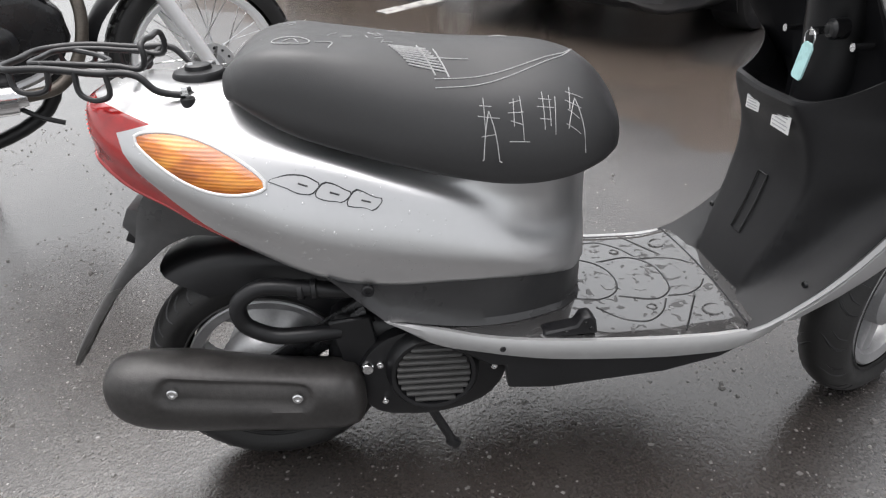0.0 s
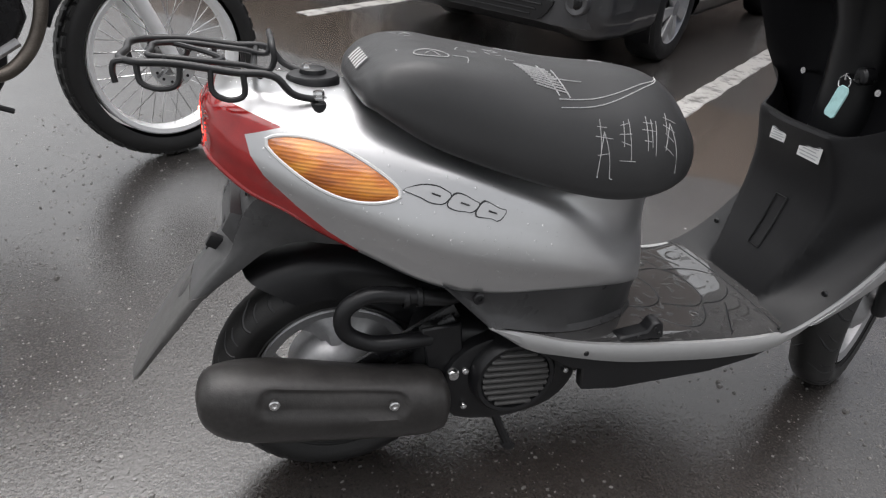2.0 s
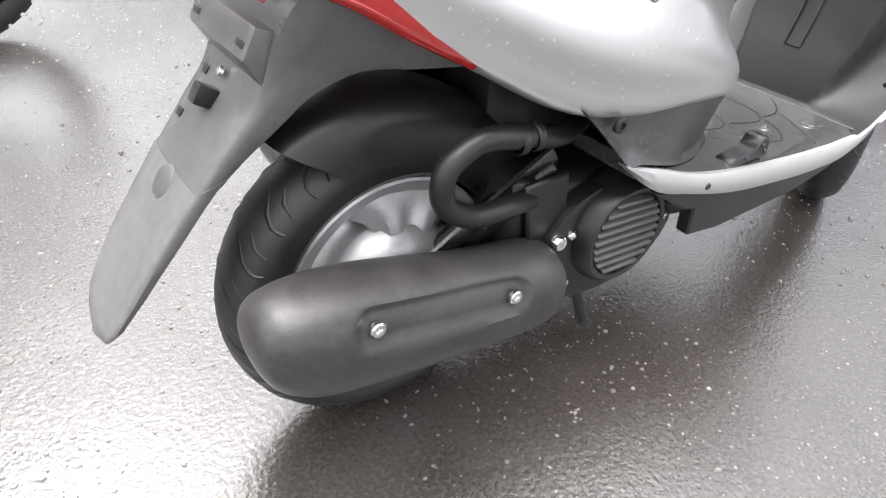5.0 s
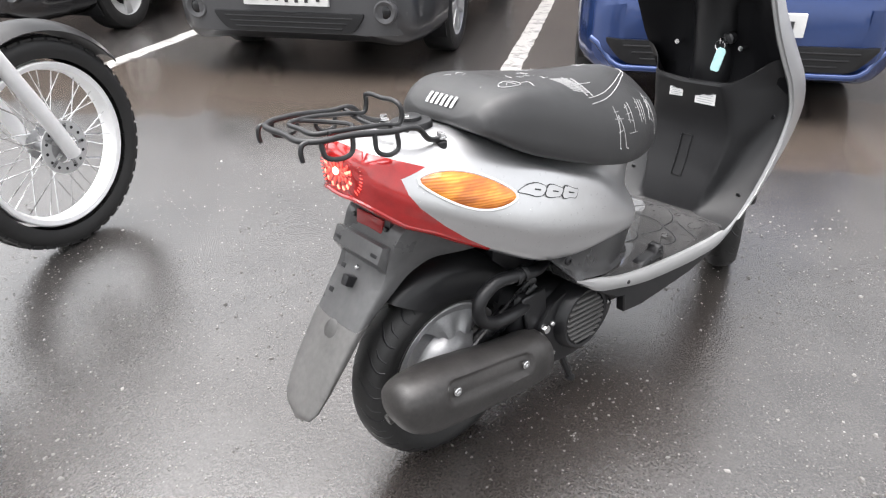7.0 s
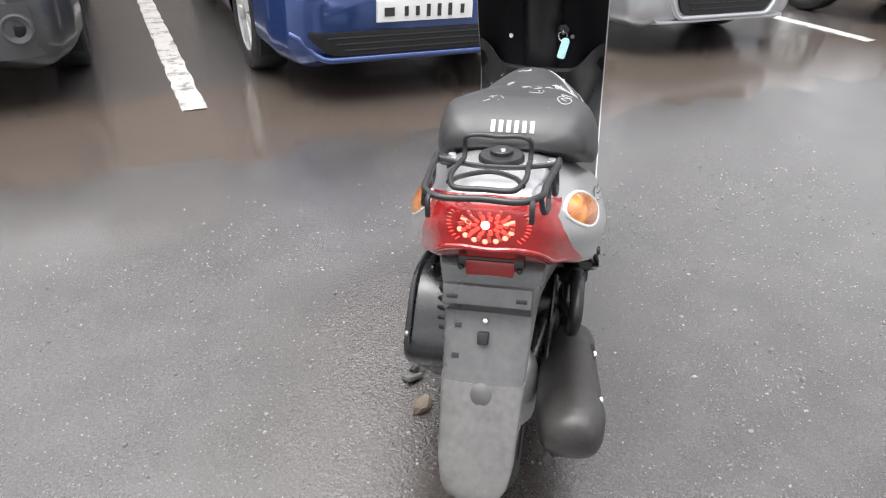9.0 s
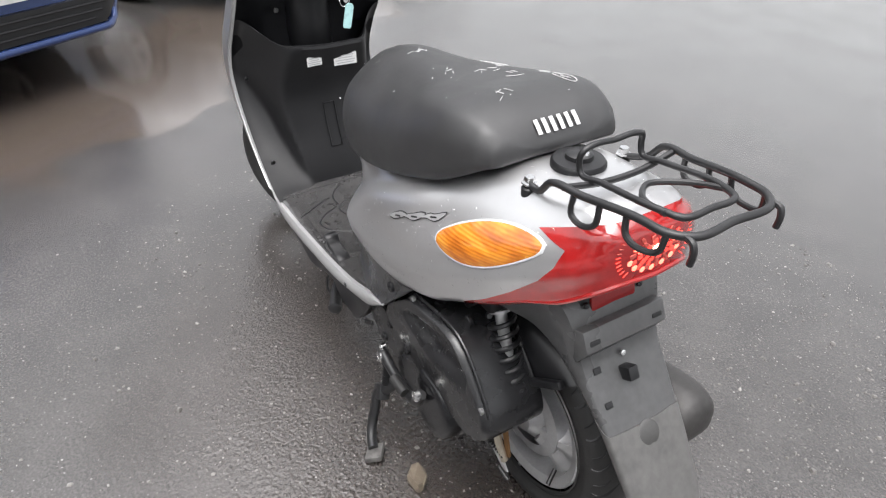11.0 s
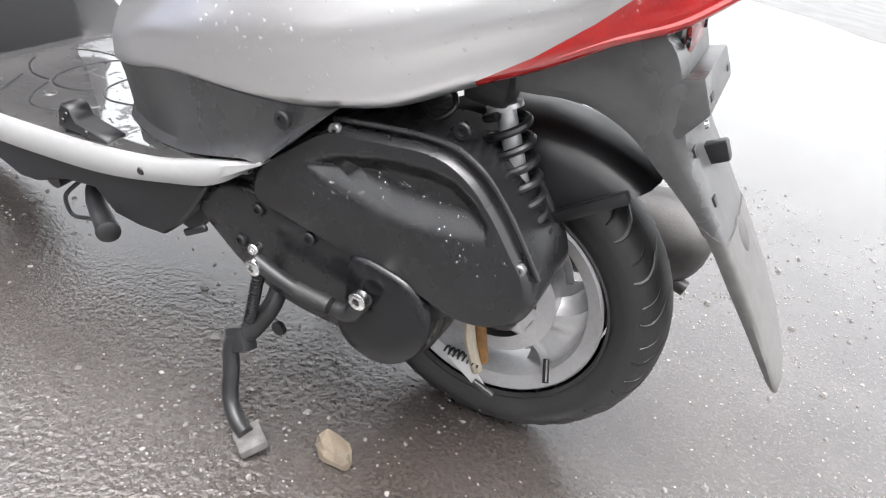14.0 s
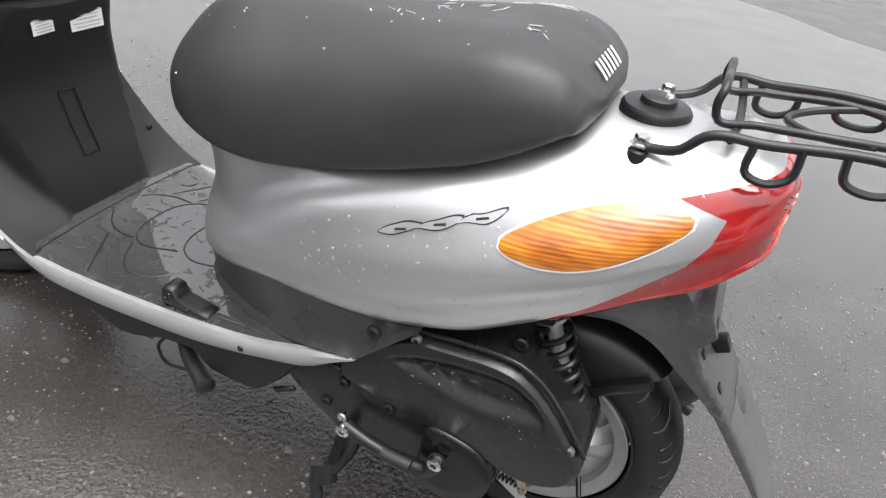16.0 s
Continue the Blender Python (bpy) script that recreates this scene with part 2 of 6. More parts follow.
M_ZINC = material("dull_zinc", (0.16, 0.16, 0.16), 0.35, 0.5, 0.2, 90)
M_BRASS = material("rusty_steel", (0.22, 0.115, 0.045), 0.55, 0.3, 0.4, 80)
M_ARM = material("stained_zinc", (0.40, 0.36, 0.29), 0.42, 0.5, 0.25, 70)
M_RED = material("red_lens", (0.30, 0.010, 0.010), 0.14, 0.0, 0.2, 60, coat=0.8, bump=0.15, bump_scale=400, distance=0.001, rough_vary=0.04)
M_REFLECTOR = material("red_reflector", (0.20, 0.010, 0.010), 0.18, 0.0, 0.15, 300, rough_vary=0.05)
def amber_material():
    """Ribbed orange lens over a bright reflector."""
    m = bpy.data.materials.new("amber_lens")
    m.use_nodes = True
    n, l = m.node_tree.nodes, m.node_tree.links
    b = n["Principled BSDF"]
    tc = n.new("ShaderNodeTexCoord")
    wave = n.new("ShaderNodeTexWave")
    wave.inputs["Scale"].default_value, wave.inputs["Distortion"].default_value, wave.inputs["Detail"].default_value = 75, 1.5, 2
    cells = n.new("ShaderNodeTexNoise")
    cells.inputs["Scale"].default_value, cells.inputs["Detail"].default_value = 62, 4
    lie = n.new("ShaderNodeMapping")
    lie.inputs["Rotation"].default_value, lie.inputs["Scale"].default_value = (0, -0.34, 0), (0.28, 0.5, 1.0)
    l.new(tc.outputs["Object"], lie.inputs["Vector"])
    wave.bands_direction = "Z"
    for t in (wave, cells):
        l.new(lie.outputs["Vector"], t.inputs["Vector"])
    r = n.new("ShaderNodeValToRGB")
    r.color_ramp.elements[0].position, r.color_ramp.elements[0].color = 0.34, (0.34, 0.085, 0.004, 1)
    r.color_ramp.elements[1].position, r.color_ramp.elements[1].color = 0.66, (0.68, 0.27, 0.022, 1)
    r.color_ramp.elements.new(0.48).color = (0.52, 0.15, 0.006, 1)
    l.new(cells.outputs["Fac"], r.inputs["Fac"])
    mx = n.new("ShaderNodeMix")
    mx.data_type, mx.blend_type = "RGBA", "MULTIPLY"
    mx.inputs["Factor"].default_value = 0.12
    l.new(r.outputs["Color"], mx.inputs[6])
    l.new(wave.outputs["Color"], mx.inputs[7])
    l.new(mx.outputs[2], b.inputs["Base Color"])
    bump = n.new("ShaderNodeBump")
    bump.inputs["Strength"].default_value, bump.inputs["Distance"].default_value = 0.35, 0.001
    l.new(wave.outputs["Fac"], bump.inputs["Height"])
    l.new(bump.outputs["Normal"], b.inputs["Normal"])
    b.inputs["Roughness"].default_value, b.inputs["Coat Weight"].default_value, b.inputs["Coat Roughness"].default_value = 0.25, 1.0, 0.03
    return m


M_AMBER = amber_material()
M_BULB = glow("lit_bulb", (1.0, 0.34, 0.24), 6.0)
# reflector facets that emit, in place of light thrown by the bulb
M_HOT_GLOW = glow("hot_glow_facet", (1.0, 0.13, 0.085), 1.7)
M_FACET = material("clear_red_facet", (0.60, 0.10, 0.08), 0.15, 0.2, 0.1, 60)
M_SPARK_GLOW = glow("lamp_glow_facet", (1.0, 0.05, 0.035), 0.6)
M_BADGE = material("badge_silver", (0.52, 0.52, 0.525), 0.36, 0.7, 0.04, 40)
M_RIM = material("pale_rim_paint", (0.66, 0.66, 0.66), 0.34, 0.2, 0.04, 20, coat=0.2, rough_vary=0.05)
# near black: the shade inside the pocket is put into the colour
M_PIT_SHADE = material("pocket_shade_black", (0.004, 0.004, 0.005), 0.65, 0.0, 0.2, 12, spec=0.15)
M_CHALK = material("chalk", (0.36, 0.36, 0.36), 0.9, 0.0, 0.35, 300)
M_STICKER = material("white_sticker", (0.72, 0.72, 0.71), 0.45, 0.0, 0.04, 60)
M_PLATE = material("white_plate", (0.60, 0.60, 0.59), 0.4, 0.0, 0.08, 20)
M_PRINT = material("grey_print", (0.42, 0.42, 0.43), 0.6, 0.0, 0.05, 60)
M_INK = material("black_print", (0.02, 0.02, 0.022), 0.5, 0.0, 0.05, 60)
M_LETTER = material("light_print", (0.52, 0.52, 0.52), 0.4, 0.0, 0.05, 60)
M_TAG = material("pale_aqua_tag", (0.45, 0.72, 0.72), 0.3, 0.0, 0.1, 60)
M_LINE = material("worn_road_paint", (0.38, 0.37, 0.355), 0.45, 0.0, 0.2, 14, bump=0.5, bump_scale=170, distance=0.002)


def wear_line():
    """Dark asphalt shows through where the paint has gone."""
    n, l = M_LINE.node_tree.nodes, M_LINE.node_tree.links
    b = n["Principled BSDF"]
    paint_color = b.inputs["Base Color"].links[0].from_socket
    tc, t, t2, r, x = n.new("ShaderNodeTexCoord"), n.new("ShaderNodeTexNoise"), n.new("ShaderNodeTexNoise"), n.new("ShaderNodeMapRange"), n.new("ShaderNodeMix")
    t.inputs["Scale"].default_value, t.inputs["Detail"].default_value = 9, 8
    t.inputs["Roughness"].default_value = 0.75
    l.new(tc.outputs["Object"], t.inputs["Vector"])
    r.inputs["From Min"].default_value, r.inputs["From Max"].default_value = 0.50, 0.60
    l.new(t.outputs["Fac"], r.inputs["Value"])
    x.data_type = "RGBA"
    l.new(r.outputs["Result"], x.inputs["Factor"])
    l.new(paint_color, x.inputs[6])
    x.inputs[7].default_value = (0.10, 0.095, 0.09, 1)
    l.new(x.outputs[2], b.inputs["Base Color"])


wear_line()
M_LEAF = material("wet_brown_stone", (0.13, 0.105, 0.078), 0.45, 0.0, 0.4, 45, bump=0.6, bump_scale=90)
M_GLASS = material("dark_car_glass", (0.01, 0.012, 0.013), 0.05, 0.0, 0.1, 5, rough_vary=0.02)


# ---- mesh helpers ----
def part(name, bm, mat, parent=None, label="", smooth=True):
    """Links a bmesh as one mesh object, under a thing or a part where one is given."""
    if smooth:
        for f in bm.faces:
            f.smooth = True
    me = bpy.data.meshes.new(name)
    bm.to_mesh(me)
    bm.free()
    me.materials.append(mat)
    ob = new(name, me)
    if smooth:
        me.set_sharp_from_angle(angle=radians(38))
    if parent:
        ob.parent = parent
    return tagged(ob, label)


def thing(name, m, label, category, group="", kind=""):
    ob = new(name)
    ob.empty_display_size = 0.1
    ob.matrix_world = m
    return tagged(ob, label, category, group, kind)


def smooth01(t):
    t = min(1, max(0, t))
    return t * t * (3 - 2 * t)


def spl(xs, ys, x):
    """Smooth curve through (xs, ys), read at x."""
    xs, ys = np.asarray(xs, float), np.asarray(ys, float)
    d = np.gradient(ys, xs)
    x = np.clip(np.asarray(x, float), xs[0], xs[-1])
    i = np.clip(np.searchsorted(xs, x) - 1, 0, len(xs) - 2)
    h = xs[i + 1] - xs[i]
    t = (x - xs[i]) / h
    return (2 * t**3 - 3 * t**2 + 1) * ys[i] + (t**3 - 2 * t**2 + t) * h * d[i] + (3 * t**2 - 2 * t**3) * ys[i + 1] + (t**3 - t**2) * h * d[i + 1]


def chain(points, n=8):
    """A smooth line of points through the given ones."""
    p = np.asarray(points, float)
    if n == 1 or len(p) < 3:
        return p
    s = np.r_[0, np.cumsum(np.linalg.norm(np.diff(p, axis=0), axis=1))]
    q = np.linspace(0, s[-1], n * (len(p) - 1) + 1)
    return np.stack([spl(s, p[:, k], q) for k in range(p.shape[1])], 1)


def grid(rows, close_u=False, close_v=False, caps=False):
    """A sheet through rows of points."""
    bm = bmesh.new()
    vs = [[bm.verts.new(p) for p in r] for r in rows]
    nu, nv = len(vs), len(vs[0])
    for i in range(nu if close_u else nu - 1):
        for j in range(nv if close_v else nv - 1):
            q = [vs[i][j], vs[(i + 1) % nu][j], vs[(i + 1) % nu][(j + 1) % nv], vs[i][(j + 1) % nv]]
            bm.faces.new(q)
    if caps:
        bm.faces.new(vs[0][::-1])
        bm.faces.new(vs[-1])
    bmesh.ops.remove_doubles(bm, verts=bm.verts, dist=1e-5)
    bmesh.ops.recalc_face_normals(bm, faces=bm.faces)
    return bm


def thick(bm, t):
    """Gives a sheet a thickness."""
    bmesh.ops.recalc_face_normals(bm, faces=bm.faces)
    bmesh.ops.solidify(bm, geom=bm.faces[:], thickness=t)
    return bm


def tube(points, r, seg=10, closed=False, n=6):
    """A round bar along a smooth line; r may be one radius or one for each given point."""
    p = chain(points, n)
    rr = np.interp(np.linspace(0, 1, len(p)), np.linspace(0, 1, len(np.atleast_1d(r))), np.atleast_1d(r)) if np.ndim(r) else np.full(len(p), r)
    rows, up = [], None
    for i in range(len(p)):
        d = p[min(i + 1, len(p) - 1)] - p[max(i - 1, 0)]
        if closed and i in (0, len(p) - 1):
            d = p[1] - p[-2]
        d = Vector(d).normalized()
        if up is None:
            up = d.orthogonal().normalized()
        up = (up - d * up.dot(d)).normalized()
        side = d.cross(up)
        rows.append([Vector(p[i]) + (up * math.cos(a) + side * math.sin(a)) * rr[i] for a in np.linspace(0, 2 * math.pi, seg, endpoint=False)])
    if closed:
        return grid(rows, close_v=True)
    return grid(rows, close_v=True, caps=True)


def lathe(profile, seg=48, axis="Y", at=(0, 0, 0)):
    """Turns a profile of (radius, height) round an axis."""
    rows = []
    for a in np.linspace(0, 2 * math.pi, seg, endpoint=False):
        c, s = math.cos(a), math.sin(a)
        row = []
        for r, h in profile:
            v = {"Y": (r * c, h, r * s), "Z": (r * c, r * s, h), "X": (h, r * c, r * s)}[axis]
            row.append(Vector(v) + Vector(at))
        rows.append(row)
    return grid(rows, close_u=True)


def prism(outline, lo, hi, plane="XZ", bevel=0.0, seg=2):
    """A flat outline given depth, with rounded edges."""
    bm = bmesh.new()
    put = {"XZ": lambda a, b, h: (a, h, b), "XY": lambda a, b, h: (a, b, h), "YZ": lambda a, b, h: (h, a, b)}[plane]
    f = bm.faces.new([bm.verts.new(put(a, b, lo)) for a, b in outline])
    e = bmesh.ops.extrude_face_region(bm, geom=[f])
    d = Vector(put(0, 0, hi)) - Vector(put(0, 0, lo))
    bmesh.ops.translate(bm, verts=[v for v in e["geom"] if isinstance(v, bmesh.types.BMVert)], vec=d)
    bmesh.ops.recalc_face_normals(bm, faces=bm.faces)
    if bevel:
        bmesh.ops.bevel(bm, geom=[e for e in bm.edges if e.calc_face_angle(0) > 0.6], offset=bevel, segments=seg, affect="EDGES", profile=0.6)
    return bm


def block(size, at=(0, 0, 0), turn=(0, 0, 0), bevel=0.004, seg=2):
    bm = bmesh.new()
    bmesh.ops.create_cube(bm, size=1)
    bmesh.ops.scale(bm, vec=size, verts=bm.verts)
    if bevel:
        bmesh.ops.bevel(bm, geom=bm.edges[:], offset=bevel, segments=seg, affect="EDGES", profile=0.6)
    bmesh.ops.transform(bm, matrix=pose(*at, *turn), verts=bm.verts)
    return bm


def rod(a, b, r, seg=12, bevel=0.0):
    return tube([a, b], r, seg, n=1)


def bolt(at, r=0.007, h=0.006, axis="Y"):
    """A small screw head with a rounded edge and a recess."""
    s = 1 if h > 0 else -1
    return lathe([(0, h * 0.6), (r * 0.4, h * 0.6), (r * 0.45, h), (r * 0.8, h), (r, h - s * 0.0015), (r, 0)], 12, axis, at)


def mirrored(points):
    return [(x, -y, z) for x, y, z in points]


# ---- ground and parking bays ----
def ground():
    rows = [[(x, y, 0) for y in (-400, -30, -8, -2, 0, 2, 4, 8, 30, 400)] for x in (-400, -30, -8, -2, 0, 2, 4, 8, 30, 400)]
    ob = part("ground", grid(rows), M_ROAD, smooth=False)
    return tagged(ob, "wet grey asphalt car park with shallow puddles", "asphalt", kind="structure")


ground()
U, V = Vector((0.799, 0.602, 0)), Vector((-0.602, 0.799, 0))


def bay(u, v, z=0.0):
    """A place given along (u) and across (v) the parking bays."""
    p = U * u + V * v
    return Vector((p.x, p.y, z))


def bay_line(v):
    rng = random.Random(int(v * 100))
    n, w = 60, 0.06
    rows = []
    for i in range(n + 1):
        u = 2.45 + 5.0 * i / n
        a, c = rng.uniform(-0.006, 0.006), rng.uniform(-0.006, 0.006)
        rows.append([bay(u, v - w + a, 0.0), bay(u, v - w + a + 0.004, 0.004), bay(u, v + w + c - 0.004, 0.004), bay(u, v + w + c, 0.0)])
    ob = part("bay_line", grid(rows), M_LINE)
    tagged(ob, "worn white painted line between parking bays", "road marking", "bay lines", "structure")


for k in (1, 0, -2):
    bay_line(0.30 + 2.56 * k)

# ---- the silver scooter: x ahead, y to its left, z up, rear axle over the origin ----
LEAN = -3.52
AXLE_X, AXLE_Z, TYRE_R = -0.033, 0.204, 0.204
scooter = thing("scooter", pose(0, 0, 0, LEAN, 0, 0), "small silver motor scooter with black seat, wet, on its side stand", "scooter")

# cowl: along x the half section: deck middle z; seat rail y, z; crease y, z; widest y, z; lower edge y, z
COWL = np.array((
    (-0.2060, 0.680, 0.026, 0.679, 0.038, 0.675, 0.048, 0.650, 0.044, 0.611),
    (-0.2000, 0.687, 0.038, 0.685, 0.054, 0.679, 0.068, 0.648, 0.062, 0.606),
    (-0.1850, 0.694, 0.052, 0.691, 0.070, 0.680, 0.086, 0.636, 0.078, 0.593),
    (-0.1550, 0.700, 0.064, 0.694, 0.085, 0.673, 0.105, 0.614, 0.094, 0.568),
    (-0.110, 0.699, 0.071, 0.690, 0.098, 0.662, 0.128, 0.590, 0.114, 0.547),
    (-0.080, 0.696, 0.076, 0.686, 0.106, 0.656, 0.142, 0.575, 0.128, 0.530),
    (0.000, 0.688, 0.092, 0.670, 0.118, 0.645, 0.166, 0.540, 0.152, 0.490),
    (0.060, 0.665, 0.105, 0.645, 0.130, 0.626, 0.178, 0.515, 0.163, 0.458),
    (0.120, 0.640, 0.116, 0.618, 0.142, 0.606, 0.184, 0.495, 0.170, 0.436),
    (0.190, 0.610, 0.122, 0.592, 0.149, 0.577, 0.185, 0.478, 0.174, 0.426),
    (0.280, 0.580, 0.118, 0.566, 0.148, 0.536, 0.178, 0.455, 0.170, 0.421),
    (0.350, 0.570, 0.112, 0.556, 0.136, 0.492, 0.164, 0.440, 0.158, 0.412),
    (0.400, 0.565, 0.106, 0.552, 0.116, 0.465, 0.146, 0.425, 0.142, 0.402),
    (0.440, 0.560, 0.094, 0.552, 0.092, 0.455, 0.122, 0.412, 0.121, 0.391),
    (0.480, 0.560, 0.064, 0.552, 0.060, 0.450, 0.084, 0.400, 0.085, 0.376),
    (0.505, 0.560, 0.030, 0.552, 0.028, 0.446, 0.040, 0.395, 0.042, 0.370),
))


def cowl_section(x, n=28):
    """Half section of the cowl, from the middle of the deck out and down to the lower edge."""
    zt, ys, zs, yc, zc, ym, zm, yl, zl = (float(spl(COWL[:, 0], COWL[:, k], x)) for k in range(1, 10))
    pull = 0.005 * smooth01((x - 0.1) / 0.25)
    pts = [(0, zt), (ys * 0.55, zt - (zt - zs) * 0.12), (ys, zs), ((ys + yc) / 2 - pull, (zs + zc) / 2 - pull), (yc, zc), (yc + (ym - yc) * 0.62, zc + (zm - zc) * 0.42), (ym, zm), ((ym * 0.45 + yl * 0.55), (zm + zl) / 2), (yl, zl)] + [(yl * 0.6, zl - 0.002), (0, zl - 0.002)]
    return chain(pts, 5)


def cowl_y(x, z):
    """Half width of the cowl's flank at (x, z)."""
    s = cowl_section(x)
    s = s[np.argmax(s[:, 0] > 0.02):]
    k = np.argsort(s[:, 1])
    return float(np.interp(z, s[k][:, 1], s[k][:, 0]))


def flank(x, z, side, lift=0.0):
    return Vector((x, side * (cowl_y(x, z) + lift), z))


def cowl_mesh():
    s = cowl_section(COWL[0, 0])
    rows = [[(-0.2085, y * 0.5, 0.660 + (z - 0.660) * 0.5) for y, z in [(-y, z) for y, z in s[::-1]] + list(s[1:])], ]
    rows.insert(0, [(-0.2090, 0.0, 0.660)] * len(rows[0]))
    for x in np.linspace(COWL[0, 0], COWL[-1, 0], 76):
        s = cowl_section(x)
        rise = 0.008 * smooth01((x - 0.02) / 0.1) * smooth01((0.40 - x) / 0.1)
        rows.append([(x, -y, z) for y, z in s[::-1]] + [(x, y, z + rise * smooth01((0.485 - z) / 0.05)) for y, z in s[1:]])
    return grid(rows)


# the tail lamp is cut out of the tail of the same shape
LAMP_TOP, LAMP_TIP = Vector((-0.198, 0, 0.697)), Vector((-0.108, 0, 0.659))
LAMP_SIDE = [Vector((-0.154, 0, 0.650)), Vector((-0.149, 0, 0.625)), Vector((-0.134, 0, 0.600)), Vector((-0.096, 0, 0.561)), Vector((-0.058, 0, 0.528)), Vector((-0.018, 0, 0.500))]


def cut_tail(bm, keep_lamp):
    def normal(a, b):
        return Vector((-(b - a).z, 0, (b - a).x)).normalized()
    corner = LAMP_SIDE[0]
    n0, n2 = normal(LAMP_TOP, LAMP_TIP), normal(corner, LAMP_TIP)
    cuts = [(LAMP_TIP, n0), (corner, n2)] + [(a, normal(a, b)) for a, b in zip(LAMP_SIDE, LAMP_SIDE[1:])]
    for at, nn in cuts:
        bmesh.ops.bisect_plane(bm, geom=bm.verts[:] + bm.edges[:] + bm.faces[:], plane_co=at, plane_no=nn)
    zs, xs = [p.z for p in LAMP_SIDE[::-1]], [p.x for p in LAMP_SIDE[::-1]]
    gone = []
    for f in bm.faces:
        c = f.calc_center_median()
        behind = c.x < float(np.interp(c.z, zs, xs)) and c.x < -0.018
        lamp = (c - LAMP_TIP).dot(n0) < 0 and (behind or ((c - corner).dot(n2) > 0 and c.x < LAMP_TIP.x))
        if lamp != keep_lamp:
            gone.append(f)
    bmesh.ops.delete(bm, geom=gone, context="FACES")
    return bm


def scooter_body():
    cowl = part("rear_cowl", thick(cut_tail(cowl_mesh(), False), 0.003), M_SILVER, scooter, "metallic silver plastic cowl with rain drops")
    lamp = part("tail_light", thick(cut_tail(cowl_mesh(), True), 0.002), M_RED, scooter, "wide red tail light lens, lit")
    shell = BVHTree.FromBMesh(cowl_mesh())

    def tail_x(y, z):
        """The rear face of the tail at (y, z)."""
        return shell.ray_cast(Vector((-0.4, y, z)), Vector((1, 0, 0)))[0].x

    bulb = lathe([(0, 0.0046), (0.004, 0.0040), (0.0060, 0.0022), (0.0066, -0.003)], 20, "X", (0, 0, 0))
    part("bulb", bulb, M_BULB, lamp, "bright lit bulb").matrix_local = pose(tail_x(0.004, 0.654), 0.004, 0.654, 0, 180, 0)
    lip = [(x, -float(spl(COWL[:, 0], COWL[:, 8], x)), float(spl(COWL[:, 0], COWL[:, 9], x)) + 0.004) for x in (-0.045, -0.075, -0.105, -0.130, -0.155, -0.175, -0.190, -0.199, -0.205)]
    lip += [(-0.2083, 0.0, 0.6135)] + mirrored(lip)[::-1]
    part("lens_lip", tube(lip, [0.0008, 0.0016, 0.0024, 0.003, 0.0036, 0.004, 0.004, 0.004, 0.004, 0.004, 0.004, 0.004, 0.004, 0.004, 0.0036, 0.003, 0.0024, 0.0016, 0.0008], 8, n=4), M_RED, lamp)
    # the faceted reflector, the bulb's light on it put in as emission: petals round the bulb, a low arc of hot cups,
    # combs at both ends
    rng = random.Random(4)

    def facet(name, y, z, wide, high, turn, mat):
        fac = block((0.0018, wide, high), (0, 0, 0), (turn, 0, 0), 0.0007, 1)
        part(name, fac, mat, lamp).matrix_local = pose(tail_x(y, z) - 0.0002, y, z)
    for ring, (rad, count) in enumerate(((0.0125, 10), (0.0190, 13), (0.0260, 15))):
        for k in range(count):
            a = 2 * math.pi * (k + 0.5 * (ring % 2)) / count
            y, z = 0.002 + rad * 1.45 * math.cos(a), 0.653 + rad * 0.92 * math.sin(a)
            if 0.628 < z < 0.674:
                mat = M_SPARK_GLOW if ring == 0 else rng.choice((M_SPARK_GLOW, M_FACET, M_FACET))
                facet("lamp_glow_facet", y, z, rng.uniform(0.007, 0.0105), rng.uniform(0.0045, 0.0065), math.degrees(a) + rng.uniform(-12, 12), mat)
    for k in range(7):
        a = radians(200 + 23.5 * k)
        y, z = 0.004 + 0.040 * math.cos(a), 0.652 + 0.026 * math.sin(a)
        cup = lathe([(0, 0.0014), (0.0024, 0.0012), (0.0042, 0.0004), (0.0046, -0.002)], 10, "X")
        part("hot_glow_cup", cup, M_HOT_GLOW, lamp).matrix_local = pose(tail_x(y, z), y, z, 0, 180, 0)
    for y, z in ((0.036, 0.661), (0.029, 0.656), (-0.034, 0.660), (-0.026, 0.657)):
        facet("lamp_glow_facet", y, z, 0.009, 0.005, 20 if y > 0 else -20, M_HOT_GLOW)
    for side in (-1, 1):
        for k in range(9):
            a = radians(-38 + 8 * k)
            y, z = side * 0.058 * math.cos(a), 0.653 + 0.040 * math.sin(a)
            if 0.618 < z < 0.676:
                facet("lens_rib", y, z, 0.009, 0.0016, math.degrees(a) * side, M_SPARK_GLOW if k < 6 else M_FACET)
    for side in (-1, 1):
        # amber turn signal: a pointed oval that follows the flank
        rows, edge_up, edge_lo = [], [], []
        for s in np.linspace(0, 1, 25):
            x = -0.128 + 0.164 * s
            zc = 0.642 - 0.058 * s - 0.002 * math.sin(math.pi * s)
            h = 0.0255 * math.sin(math.pi * min(max(s, 0.001), 0.999)) ** 0.75
            row = []
            for v in np.linspace(-1, 1, 11):
                z = zc + h * v + 0.004 * v
                lift = 0.0015 + 0.008 * (1 - v * v) * math.sin(math.pi * s) ** 0.5
                row.append(flank(x, z, side, lift))
            rows.append(row)
            edge_lo.append(flank(x, zc - h - 0.004, side, 0.001))
            edge_up.append(flank(x, zc + h + 0.004, side, 0.001))
        sig = part("turn_signal", thick(grid(rows), -0.002 * side), M_AMBER, scooter, "amber turn signal lens, pointed oval")
